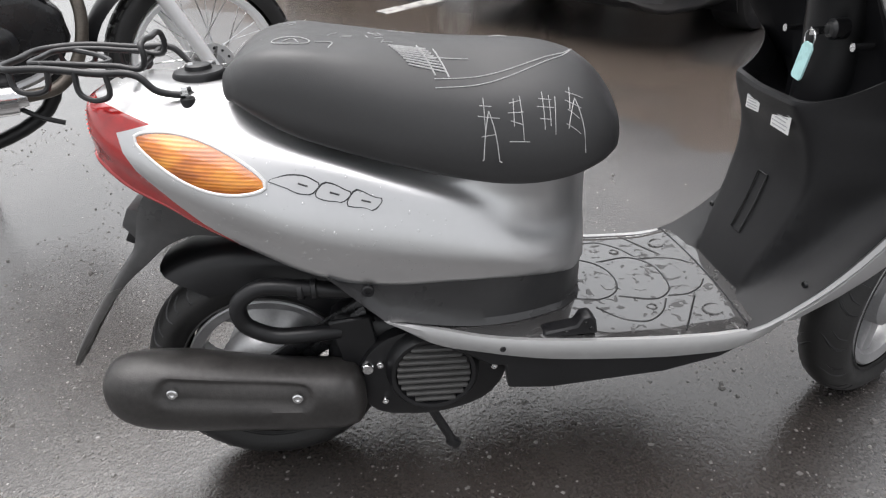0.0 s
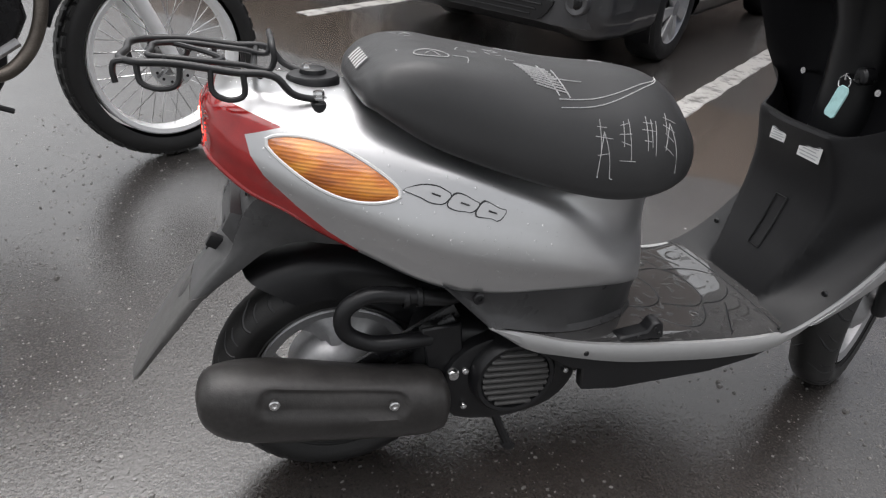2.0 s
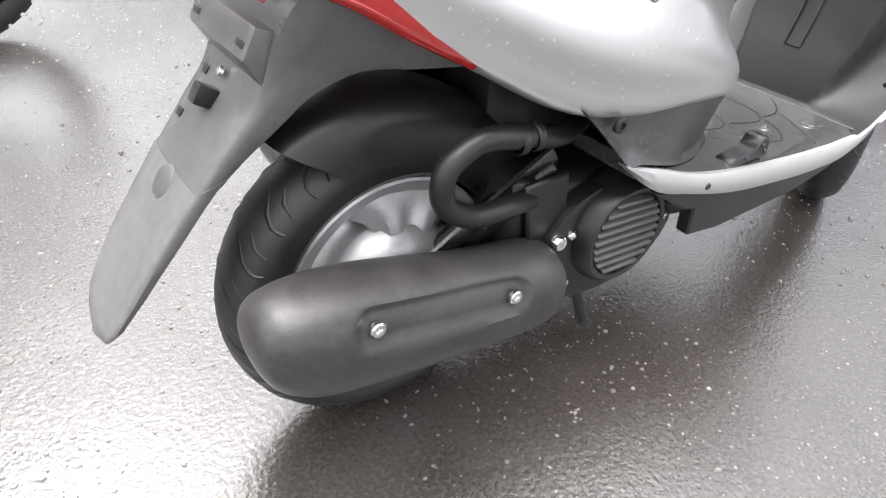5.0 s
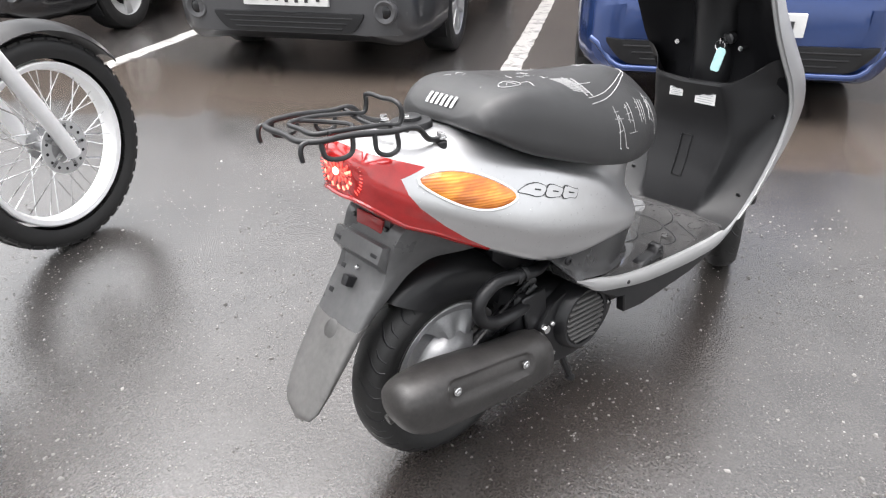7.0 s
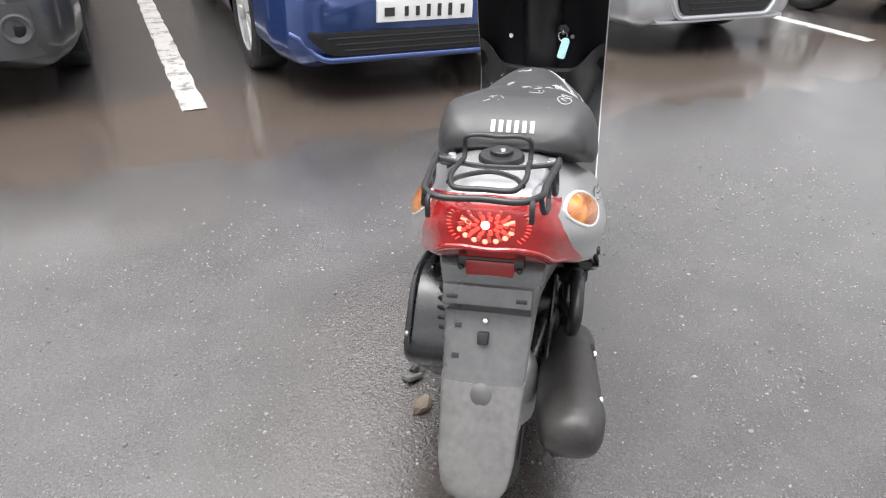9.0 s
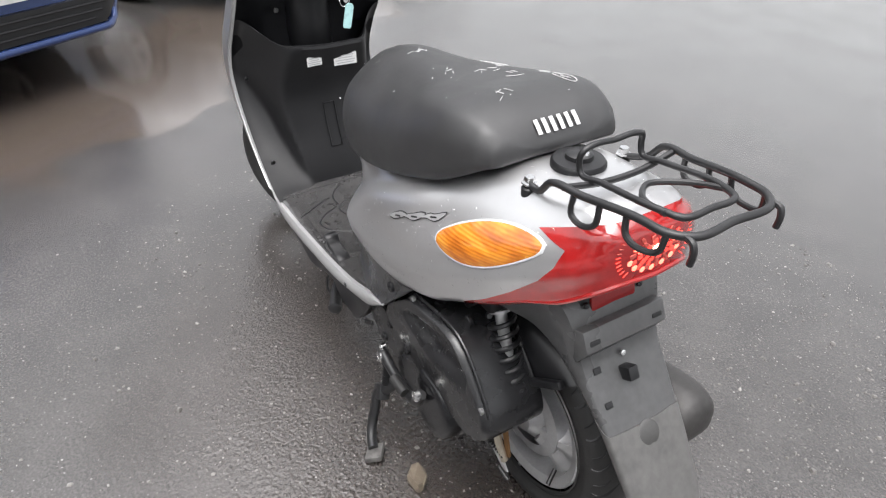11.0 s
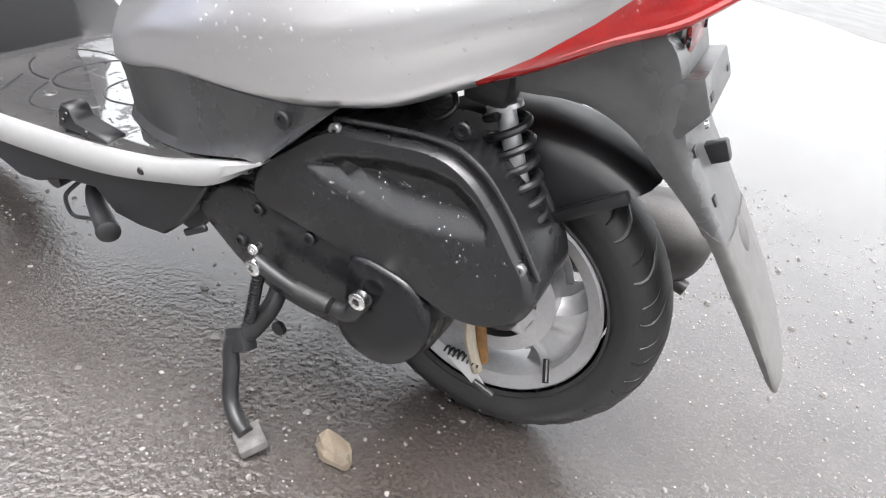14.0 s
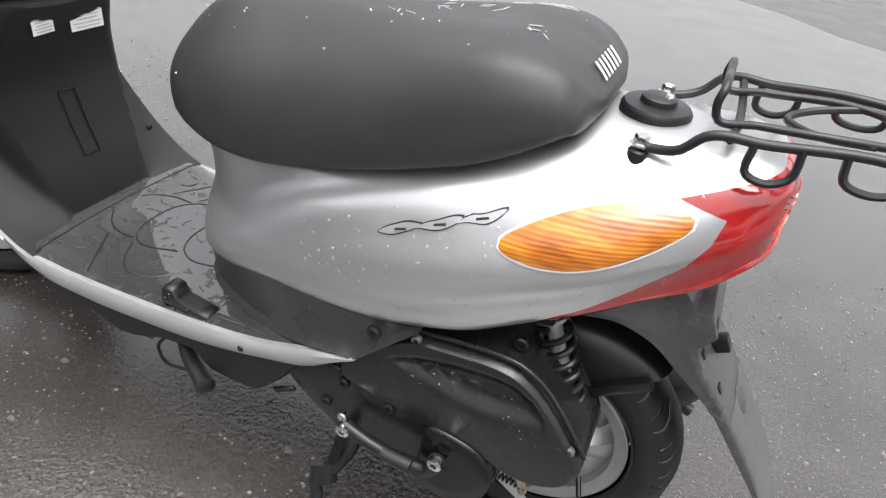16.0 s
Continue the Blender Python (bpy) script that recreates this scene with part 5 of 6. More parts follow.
def scooter_left():
    # transmission case and air cleaner cover
    case = [(0.325, 0.305), (0.303, 0.255), (0.262, 0.222), (0.215, 0.196), (0.165, 0.182), (0.110, 0.178), (0.070, 0.170), (0.032, 0.162), (-0.004, 0.182), (-0.022, 0.222), (-0.020, 0.262), (0.000, 0.292), (0.05, 0.315), (0.15, 0.335), (0.25, 0.335)]
    c = part("transmission_case", dome(case, 0.055, 0.148, True), M_CASE, scooter, "dark grey transmission case")
    low = [(0.292, 0.276), (0.270, 0.302), (0.230, 0.319), (0.204, 0.319), (0.168, 0.310), (0.124, 0.302), (0.078, 0.294), (0.076, 0.245), (0.078, 0.190), (0.120, 0.186), (0.168, 0.191), (0.216, 0.209), (0.256, 0.236)]
    part("case_cover", dome(low, 0.145, 0.162), M_CASE, c)
    kick = [(0.074, 0.298), (0.031, 0.299), (0.003, 0.290), (-0.017, 0.262), (-0.019, 0.226), (-0.002, 0.192), (0.032, 0.173), (0.066, 0.178), (0.082, 0.190), (0.080, 0.245)]
    part("kick_cover", dome(kick, 0.145, 0.174), M_GLOSSCASE, c, "glossier black kick starter cover")
    part("case_joint", tube([(0.212, 0.157, 0.322), (0.168, 0.160, 0.313), (0.124, 0.160, 0.305), (0.080, 0.160, 0.297)], 0.0024, 6), M_BLACK, c)
    air = [(0.110, 0.424), (0.081, 0.428), (0.046, 0.433), (0.012, 0.437), (-0.012, 0.435), (-0.036, 0.424), (-0.063, 0.400), (-0.088, 0.369), (-0.108, 0.341), (-0.114, 0.317), (-0.105, 0.292), (-0.083, 0.276), (-0.037, 0.270), (-0.008, 0.279), (0.030, 0.285), (0.070, 0.291), (0.126, 0.300), (0.170, 0.307), (0.208, 0.318), (0.205, 0.346), (0.160, 0.390)]
    ring = rounded(air, 7)
    mx, mz = 0.020, 0.352
    rows = [[(x, 0.060, z) for x, z in ring]]
    for k, y in ((1.0, 0.150), (0.994, 0.157), (0.980, 0.162), (0.962, 0.1655)):
        rows.append([(mx + (x - mx) * k, y, mz + (z - mz) * k) for x, z in ring])
    for k in np.linspace(0.94, 0.001, 44):
        rows.append([(mx + (x - mx) * k, 0.168 + 0.006 * (1 - k) - scoop_depth(mx + (x - mx) * k, mz + (z - mz) * k), mz + (z - mz) * k) for x, z in ring])
    a = part("air_cleaner_cover", grid(rows, close_v=True), M_CASE, scooter, "dark grey air cleaner cover with rain drops")
    part("flange_rib", tube([(0.112, 0.157, 0.429), (0.046, 0.157, 0.439), (0.012, 0.157, 0.442), (-0.014, 0.157, 0.441), (-0.040, 0.157, 0.429), (-0.068, 0.157, 0.403), (-0.093, 0.157, 0.371), (-0.112, 0.157, 0.344)], 0.0028, 8), M_CASE, a)
    for x, z in ((-0.006, 0.424), (-0.094, 0.352), (0.106, 0.422)):
        part("cover_bolt", bolt((x, 0.161, z), 0.0066, 0.006), M_ZINC, a)
    for x, z in ((0.131, 0.2905), (0.198, 0.299), (0.223, 0.250)):
        part("case_bolt", bolt((x, 0.160, z), 0.008, 0.007), M_BLACK, c)
    # kick lever
    lever = part("kick_lever", tube([(0.049, 0.186, 0.266), (0.056, 0.188, 0.246), (0.100, 0.190, 0.241), (0.146, 0.190, 0.246), (0.180, 0.188, 0.254)], (0.011, 0.010, 0.009, 0.009, 0.010), 12), M_STEELBLACK, scooter, "black kick starter lever")
    for x, y, z, r in ((0.049, 0.188, 0.267, 0.010), (0.178, 0.190, 0.251, 0.010), (0.183, 0.182, 0.268, 0.007)):
        part("lever_bolt", bolt((x, y, z), r, 0.010), M_CHROME, lever)
    part("pedal_rubber", rod((0.118, 0.200, 0.252), (0.078, 0.199, 0.250), 0.009, 14), M_RUBBER, lever)
    # side stand
    stand = part("side_stand", tube([(0.205, 0.115, 0.215), (0.186, 0.150, 0.176), (0.204, 0.175, 0.134), (0.220, 0.188, 0.114), (0.214, 0.198, 0.085), (0.201, 0.215, 0.046), (0.184, 0.224, 0.034), (0.166, 0.230, 0.030)], (0.011, 0.011, 0.012, 0.013, 0.010, 0.010, 0.010, 0.010), 10), M_STEELBLACK, scooter, "black side stand, folded out")
    part("stand_joint", block((0.030, 0.024, 0.032), (0.212, 0.182, 0.122), (20, 30, 0), 0.006), M_STEELBLACK, stand)
    part("stand_foot", block((0.044, 0.034, 0.012), (0.160, 0.230, 0.023), (-14, 10, -35), 0.004), M_WORN, stand, "worn bare steel foot")
    a, b = Vector((0.182, 0.180, 0.244)), Vector((0.204, 0.178, 0.140))
    e = (b - a).normalized()
    s, q = e.orthogonal().normalized(), e.cross(e.orthogonal().normalized())
    part("stand_spring", tube([a + (b - a) * (0.12 + 0.76 * k / 130) + (s * math.cos(k * 0.75) + q * math.sin(k * 0.75)) * 0.0062 for k in range(131)], 0.0015, 5, n=1), M_CASE, stand)
    part("spring_hook", tube([a, a + (b - a) * 0.13], 0.002, 6, n=1), M_CASE, stand)
    part("spring_hook", tube([b, b - (b - a) * 0.13], 0.002, 6, n=1), M_CASE, stand)
    part("stand_tab", lathe([(0, 0.003), (0.010, 0.003), (0.011, -0.003), (0, -0.003)], 14, "Y", (0.222, 0.100, 0.075)), M_STEELBLACK, scooter)
    # rear shock absorber
    top, bot = Vector((-0.018, 0.087, 0.480)), Vector((-0.094, 0.093, 0.310))
    d = (bot - top)
    shock = part("shock_absorber", tube([top, bot], 0.0095, 16, n=1), M_ALLOY, scooter, "shock absorber with black coil spring")
    s, q = Vector((0, 1, 0)), d.normalized().cross(Vector((0, 1, 0)))
    coil = [top + d * (0.12 + 0.78 * k / 120) + (s * math.cos(k * 0.42) + q * math.sin(k * 0.42)) * 0.0195 for k in range(121)]
    part("coil_spring", tube(coil, 0.0042, 8, n=1), M_BLACK, shock)
    part("spring_seat", tube([top + d * 0.085, top + d * 0.11], 0.0175, 20, n=1), M_ALLOY, shock)
    part("shock_mount", block((0.045, 0.040, 0.050), (-0.012, 0.092, 0.490), (0, 0, 0), 0.01), M_BLACK, shock)
    part("spring_seat", tube([top + d * 0.9, top + d * 0.97], 0.0225, 20, n=1), M_BLACK, shock)
    part("breather_wire", tube([(0.035, 0.085, 0.470), (0.018, 0.100, 0.452), (0.030, 0.108, 0.440), (0.052, 0.100, 0.446)], 0.003, 8), M_BLACK, scooter, "thin black breather hose")
    part("clip_bolt", bolt((-0.006, 0.128, 0.446), 0.009, 0.006), M_CASE, scooter)
    # brake arm and cable end
    arm = part("brake_arm", tube([(-0.030, 0.085, 0.235), (-0.036, 0.084, 0.190), (-0.052, 0.076, 0.135)], (0.0060, 0.0075, 0.0070), 8), M_ARM, scooter, "stained brake arm with rusty lever")
    part("cable_bracket", prism([(-0.036, 0.150), (-0.012, 0.140), (-0.055, 0.112), (-0.066, 0.118)], 0.076, 0.079, "XZ"), M_BRIGHT, arm, "pale steel cable bracket")
    part("brake_arm_plate", prism([(-0.028, 0.232), (-0.040, 0.236), (-0.062, 0.150), (-0.052, 0.142)], 0.070, 0.074, "XZ"), M_BRASS, arm)
    part("cable_end", rod((-0.055, 0.090, 0.130), (-0.080, 0.088, 0.120), 0.0045), M_CASE, arm)
    part("brake_spring", tube([(-0.01 - 0.0009 * k + 0, 0.080 + 0.005 * math.cos(k * 0.9), 0.150 + 0.005 * math.sin(k * 0.9)) for k in range(50)], 0.0015, 5, n=1), M_BLACK, arm)
    # peg and bracket under the footboard
    peg = part("side_peg", tube([(0.512, 0.110, 0.215), (0.490, 0.140, 0.205), (0.413, 0.188, 0.196)], (0.012, 0.012, 0.0135), 14, n=3), M_STEELBLACK, scooter, "black peg under the footboard")
    part("peg_end", lathe([(0, 0.003), (0.010, 0.003), (0.0145, 0.0), (0.0145, -0.008)], 16, "X", (0, 0, 0)), M_STEELBLACK, peg).matrix_local = pose(0.409, 0.190, 0.1955, 0, 0, 148)
    part("peg_loop", tube([(0.520, 0.14, 0.205), (0.532, 0.155, 0.184), (0.520, 0.162, 0.173), (0.47, 0.170, 0.182), (0.45, 0.172, 0.19)], 0.003, 6), M_STEELBLACK, peg)
    part("cross_pipe", rod((0.552, 0.155, 0.203), (0.552, 0.06, 0.215), 0.014), M_CASE, scooter, "grey cross pipe end")
    part("peg_bracket", block((0.06, 0.05, 0.05), (0.545, 0.105, 0.235), (0, 0, 10), 0.012), M_BLACK, scooter)
    part("frame_gusset", prism([(0.28, 0.30), (0.44, 0.285), (0.46, 0.24), (0.40, 0.215), (0.33, 0.195), (0.31, 0.22)], 0.118, 0.130, "XZ", 0.004, 1), M_BLACK, scooter)
    part("under_seat_box", block((0.24, 0.10, 0.12), (0.20, 0.0, 0.40), (0, 0, 0), 0.02), M_BLACK, scooter)


M_DROP = water_material()
scooter_body()
scooter_seat()
scooter_floor()
scooter_front()
wheel_rear()
wheel_front()
scooter_tail()
scooter_rack()
scooter_right()
scooter_left()


def rain_drops():
    rng = random.Random(11)
    out = bmesh.new()

    def drop(p, nrm, r):
        q = Vector(nrm).normalized().to_track_quat("Z", "Y").to_matrix().to_4x4()
        m = Matrix.Translation(p) @ q @ Matrix.Diagonal((r, r, r * 0.45, 1))
        vs = [out.verts.new(m @ Vector((math.cos(a), math.sin(a), 0))) for a in np.linspace(0, 2 * math.pi, 7, endpoint=False)]
        v2 = [out.verts.new(m @ Vector((0.65 * math.cos(a), 0.65 * math.sin(a), 0.75))) for a in np.linspace(0, 2 * math.pi, 7, endpoint=False)]
        top = out.verts.new(m @ Vector((0, 0, 1)))
        for i in range(7):
            j = (i + 1) % 7
            out.faces.new((vs[i], vs[j], v2[j], v2[i]))
            out.faces.new((v2[i], v2[j], top))
    for k in range(360):
        side = -1 if k % 2 else 1
        x = rng.uniform(-0.14, 0.27)
        z = rng.uniform(float(spl(COWL[:, 0], COWL[:, 9], x)) + 0.02, float(spl(COWL[:, 0], COWL[:, 5], x)))
        y = cowl_y(x, z)
        n = Vector((0, side * 1.0, (cowl_y(x, z - 0.004) - cowl_y(x, z + 0.004)) / 0.008))
        drop((x, side * (y + 0.0003), z), n, rng.choice((0.001, 0.0013, 0.0018, 0.0024)))
    for k in range(110):
        t = rng.random()
        x = 0.13 - 0.20 * t + rng.uniform(-0.015, 0.015)
        z = 0.372 - 0.012 * t + rng.uniform(-0.030, 0.030)
        drop((x, 0.1715 - scoop_depth(x, z), z), (0, 1, (scoop_depth(x, z + 0.003) - scoop_depth(x, z - 0.003)) / 0.006), rng.choice((0.0008, 0.0011, 0.0014, 0.0019)))
    for k in range(160):
        x, y = rng.uniform(-0.17, -0.02), rng.uniform(-0.055, 0.055)
        zt = float(spl(COWL[:, 0], COWL[:, 1], x))
        if abs(y) > 0.045 or x < -0.105:
            drop((x, y, zt - 0.0005), (0, 0, 1), rng.choice((0.001, 0.0014, 0.002)))
    for k in range(40):
        x, y = rng.uniform(0.02, 0.5), rng.choice((-1, 1)) * rng.uniform(0.02, 0.11)
        drop((x, y, seat_z(x, y) + 0.0002), (0, 0.3 if y > 0 else -0.3, 1), rng.choice((0.0012, 0.0018, 0.0024)))
    bmesh.ops.recalc_face_normals(out, faces=out.faces)
    ob = part("rain_water", out, M_DROP, scooter, "beads of rain water")
    tagged(ob, kind="stuff")


rain_drops()


# ---- parked cars ----
def paint(name, base, metal=0.4, rough=0.25):
    return material(name, base, rough, metal, 0.06, 5, coat=0.6, rough_vary=0.05)


def car_wheel(parent, x, y, r, side, style):
    w = part("wheel", lathe([(r * 0.40, -0.06), (r * 0.62, -0.085), (r * 0.66, -0.095), (r * 0.66, 0.09), (r * 0.5, 0.09), (r * 0.40, -0.06)], 40), M_BRIGHT, parent, "alloy car wheel")
    w.matrix_local = pose(x, y, r) @ (Matrix.Identity(4) if side < 0 else Matrix.Rotation(math.pi, 4, "Z"))
    part("tyre", lathe([(r * 0.64, -0.088), (r * 0.70, -0.102), (r * 0.85, -0.108), (r * 0.96, -0.095), (r, -0.070), (r, 0.070), (r * 0.96, 0.095), (r * 0.64, 0.09)], 48), M_RUBBER, w)
    part("brake_back", lathe([(0, -0.045), (r * 0.62, -0.040), (r * 0.64, 0.0)], 24), M_BLACK, w)
    for k in range(style):
        a = 2 * math.pi * k / style + 0.3
        part("spoke", prism([(r * 0.10, -r * 0.07), (r * 0.62, -r * 0.12), (r * 0.64, 0), (r * 0.62, r * 0.12), (r * 0.10, r * 0.07)], -0.092, -0.070, "XZ", 0.006, 2), M_BRIGHT, w).matrix_local = Matrix.Rotation(a, 4, "Y")
    part("hub_cap", lathe([(0, -0.098), (r * 0.12, -0.096), (r * 0.18, -0.085), (r * 0.18, -0.06)], 24), M_ALLOY, w)


def car(label, u, v, mat, trim, L=4.1, W=0.84, H=1.46, nose=0.0, wheel_x=-0.85, wheel_r=0.31, style=5, low=0.20, turn=0.0, grille_low=(0.26, 0.40, 0.42), fog=True, bumper=None):
    m = Matrix((( -U.x, -V.x, 0, 0), (-U.y, -V.y, 0, 0), (0, 0, 1, 0), (0, 0, 0, 1)))
    m.translation = bay(u, v)
    c = thing("car", m @ pose(0, 0, 0, 0, 0, turn), label, "car", "parked cars")
    rear_x = wheel_x - 2.5
    X = np.r_[np.linspace(0, -0.4, 14), np.linspace(-0.44, -L + 0.4, 84), np.linspace(-L + 0.36, -L, 12)]
    st = np.array(((0.0, W * 0.68, 0.52), (-0.03, W * 0.79, 0.60), (-0.10, W * 0.89, 0.68), (-0.25, W * 0.96, 0.76), (-0.60, W, 0.86), (-1.00, W, 0.93), (-1.5, W, 0.96), (-3.0, W, 0.98), (-L + 0.4, W, 1.0), (-L + 0.1, W - 0.05, 0.98), (-L, W - 0.16, 0.90)))
    rows = []
    for x in X:
        w, zh = (float(np.interp(-x, -st[:, 0], st[:, k])) for k in (1, 2))
        zb = low + 0.06 * smooth01(1 + x / 0.1) if x > -0.1 else low
        half = [(0, zb), (w * 0.6, zb), (w * 0.93, zb + 0.01), (w * 0.985, zb + 0.06), (w, zb + 0.15), (w * 1.0, zb + 0.28), (w * 0.995, zb + (zh - zb) * 0.68), (w * 0.975, zb + (zh - zb) * 0.85), (w * 0.93, zb + (zh - zb) * 0.96), (w * 0.80, zh), (w * 0.4, zh + 0.015), (0, zh + 0.02)]
        half = chain(half, 3)
        rows.append([(x, -y, z) for y, z in half] + [(x, y, z) for y, z in half[::-1][1:-1]])
    bm = grid(rows, close_v=True, caps=True)
    R = wheel_r + 0.035
    for wx in (wheel_x, rear_x):
        for vt in bm.verts:
            if abs(vt.co.y) > 0.45:
                d = Vector((vt.co.x - wx, 0, vt.co.z - wheel_r))
                if R - 0.035 < d.length < R + 0.02:
                    d = d.normalized() * R
                    vt.co.x, vt.co.z = wx + d.x, max(low * 0.9, wheel_r + d.z)
        gone = [f for f in bm.faces if abs(f.calc_center_median().y) > 0.45 and math.hypot(f.calc_center_median().x - wx, f.calc_center_median().z - wheel_r) < R - 0.005]
        bmesh.ops.delete(bm, geom=gone, context="FACES")
    part("body", bm, mat, c)
    for wx in (wheel_x, rear_x):
        for side in (-1, 1):
            arc = [[(wx + (R + 0.002) * math.cos(a), side * y, max(0.12, wheel_r + (R + 0.002) * math.sin(a))) for y in (0.45, W - 0.03)] for a in np.linspace(-0.5, math.pi + 0.5, 20)]
            part("wheel_well", thick(grid(arc), 0.01), M_BLACK, c)
            car_wheel(c, wx, side * (W - 0.115), wheel_r, side, style)
    # cabin
    g = np.array(((-1.05, 0.02, 0.0), (-1.35, 0.22, 0.06), (-1.75, 0.45, 0.11), (-2.1, 0.49, 0.13), (-3.0, 0.49, 0.13), (-3.5, 0.40, 0.10), (-L + 0.15, 0.02, 0.02)))
    rows = []
    for x in np.linspace(-1.05, -L + 0.15, 30):
        h, inn = (float(np.interp(-x, -g[:, 0], g[:, k])) for k in (1, 2))
        base = 0.955
        w = W - 0.07
        rows.append([(x, -w, base - 0.03), (x, -(w - inn), base + h * 0.85), (x, -(w - inn) * 0.8, base + h), (x, 0, base + h + 0.02), (x, (w - inn) * 0.8, base + h), (x, w - inn, base + h * 0.85), (x, w, base - 0.03)])
    part("cabin_glass", grid(rows, close_v=True, caps=True), M_GLASS, c, "dark car windows")
    rows = []
    for x in np.linspace(-1.85, -3.35, 12):
        rows.append([(x, y, 0.955 + float(np.interp(-x, -g[:, 0], g[:, 1])) + 0.022 - 0.05 * (y / W) ** 2) for y in np.linspace(-0.58, 0.58, 9)])
    part("roof", thick(grid(rows), 0.012), mat, c)

    def face_x(y, z):
        w_y = abs(y)
        xs = np.interp(w_y, st[:5, 1] * (0.99 if z > low + 0.12 else 0.95), st[:5, 0])
        top = np.interp(z, (0.50, 0.60, 0.68, 0.76), (0, -0.03, -0.10, -0.25)) if z > 0.5 else 0.0
        return float(min(xs, top))

    def fitted(name, y0, y1, z0, z1, proud, mat, label="", n=9, bevel=0.006, mouth=0.0):
        rows, foot, span = [], z0, (y1 - y0) / 2
        for y in np.linspace(y0, y1, n):
            z0 = foot + mouth * (1 - math.sqrt(max(0.0, 1 - smooth01((abs(y) / span - 0.72) / 0.28) ** 2)))
            rows.append([(face_x(y, (z0 + z1) / 2) - 0.03, y, z0), (face_x(y, z0) + proud, y, z0 + bevel), (face_x(y, (z0 + z1) / 2) + proud + 0.002, y, (z0 + z1) / 2), (face_x(y, z1) + proud, y, z1 - bevel), (face_x(y, (z0 + z1) / 2) - 0.03, y, z1)])
        return part(name, grid(rows, close_v=True, caps=True), mat, c, label)

    z0, z1, hw = grille_low
    if bumper:
        fitted("lower_bumper", -0.70, 0.70, low + 0.05, 0.50, 0.006, bumper, "dark plastic bumper", 21)
    inset = 0.006 if bumper else 0.0
    fitted("lower_grille", -hw, hw, z0, z1, 0.015 + inset, M_BLACK, "black lower grille", 33, 0.004, 0.8 * (z1 - z0))
    for k in range(3):
        z = z0 + (z1 - z0) * (k + 1) / 4
        fitted("grille_bar", -hw * (0.72 + 0.07 * k), hw * (0.72 + 0.07 * k), z - 0.006, z + 0.006, 0.021 + inset, M_DARK, bevel=0.001)
    if trim:
        curl = []
        for y in np.linspace(-hw - 0.07, hw + 0.07, 41):
            up = smooth01((abs(y) - hw * 0.80) / (hw * 0.2 + 0.07))
            z = z0 - 0.016 + (z1 - z0) * 0.95 * up * up
            curl.append((face_x(y, z) + 0.012 - 0.016 * up, y, z))
        part("lip_trim", tube(curl, 0.017, 10, n=1), trim, c, "body-coloured lip curling up round the grille")
        fitted("chin", -W * 0.70, W * 0.70, low + 0.015, z0 - 0.02, 0.016, trim, "", 21, 0.010)
    fitted("upper_grille", -0.36, 0.36, 0.58, 0.66, 0.008, M_BLACK)
    plate = fitted("number_plate", -0.26, 0.26, z1 + 0.03, z1 + 0.142, 0.022 + inset, M_PLATE, "white number plate with dark bars")
    for k, (y, hh) in enumerate(((0.20, 0.045), (0.13, 0.06), (0.07, 0.06), (0.01, 0.06), (-0.05, 0.045), (-0.11, 0.045), (-0.20, 0.04))):
        part("plate_bar", block((0.004, 0.020 if k < 6 else 0.052, hh), (face_x(0, z1 + 0.08) + 0.026 + inset, y, z1 + 0.084), (0, 0, 0), 0), M_INK, plate)
    for side in (-1, 1):
        if fog:
            y = side * 0.585
            ring = part("fog_lamp", lathe([(0.035, 0.004), (0.058, 0.014), (0.066, 0.010), (0.070, -0.03)], 28, "X", (face_x(y, 0.38) + 0.006, y, 0.385)), bumper or mat, c)
            part("lens", lathe([(0, 0.008), (0.030, 0.006), (0.038, 0.0), (0.038, -0.02)], 24, "X", (face_x(y, 0.38) + 0.004, y, 0.385)), M_GLOSSBLACK, ring)
        fitted("headlight", min(side * 0.42, side * 0.72), max(side * 0.42, side * 0.72), 0.60, 0.72, 0.012, M_CHROME, "clear headlight")
        part("mirror", block((0.12, 0.16, 0.11), (-1.25, side * (W + 0.10), 1.02), (0, 0, 0), 0.03, 3), mat, c)
    return c


P_GREY = paint("dark_grey_car_paint", (0.055, 0.056, 0.060), 0.5, 0.35)
P_BLACK = paint("black_car_paint", (0.012, 0.012, 0.014), 0.3, 0.2)
P_BLUE = paint("deep_blue_car_paint", (0.020, 0.044, 0.145), 0.45, 0.2)
P_SILVER = paint("silver_car_paint", (0.42, 0.43, 0.45), 0.7, 0.35)
P_BUMPER = material("dark_bumper_plastic", (0.05, 0.05, 0.053), 0.45, 0.0, 0.1, 10)
car("dark grey car with plain plastic bumper, parked nose out", 2.62, 1.55, P_GREY, None, bumper=P_BUMPER, wheel_x=-0.86, style=7, grille_low=(0.26, 0.375, 0.46))
car("deep blue hatchback with bright bumper lip, parked nose out", 2.30, -0.85, P_BLUE, P_BLUE, W=0.77, fog=False, grille_low=(0.245, 0.365, 0.60), wheel_x=-0.82, style=7, low=0.19)
car("light silver car with wide lower grille, parked nose out", 2.55, -3.22, P_SILVER, P_SILVER, fog=False, grille_low=(0.27, 0.42, 0.45), wheel_x=-0.78, style=6)
car("black car with alloy wheels, parked nose out", 2.85, 4.25, P_BLACK, None, style=5)
car("pale silver car at the end of the row", 2.75, -6.2, P_SILVER, None, style=5)


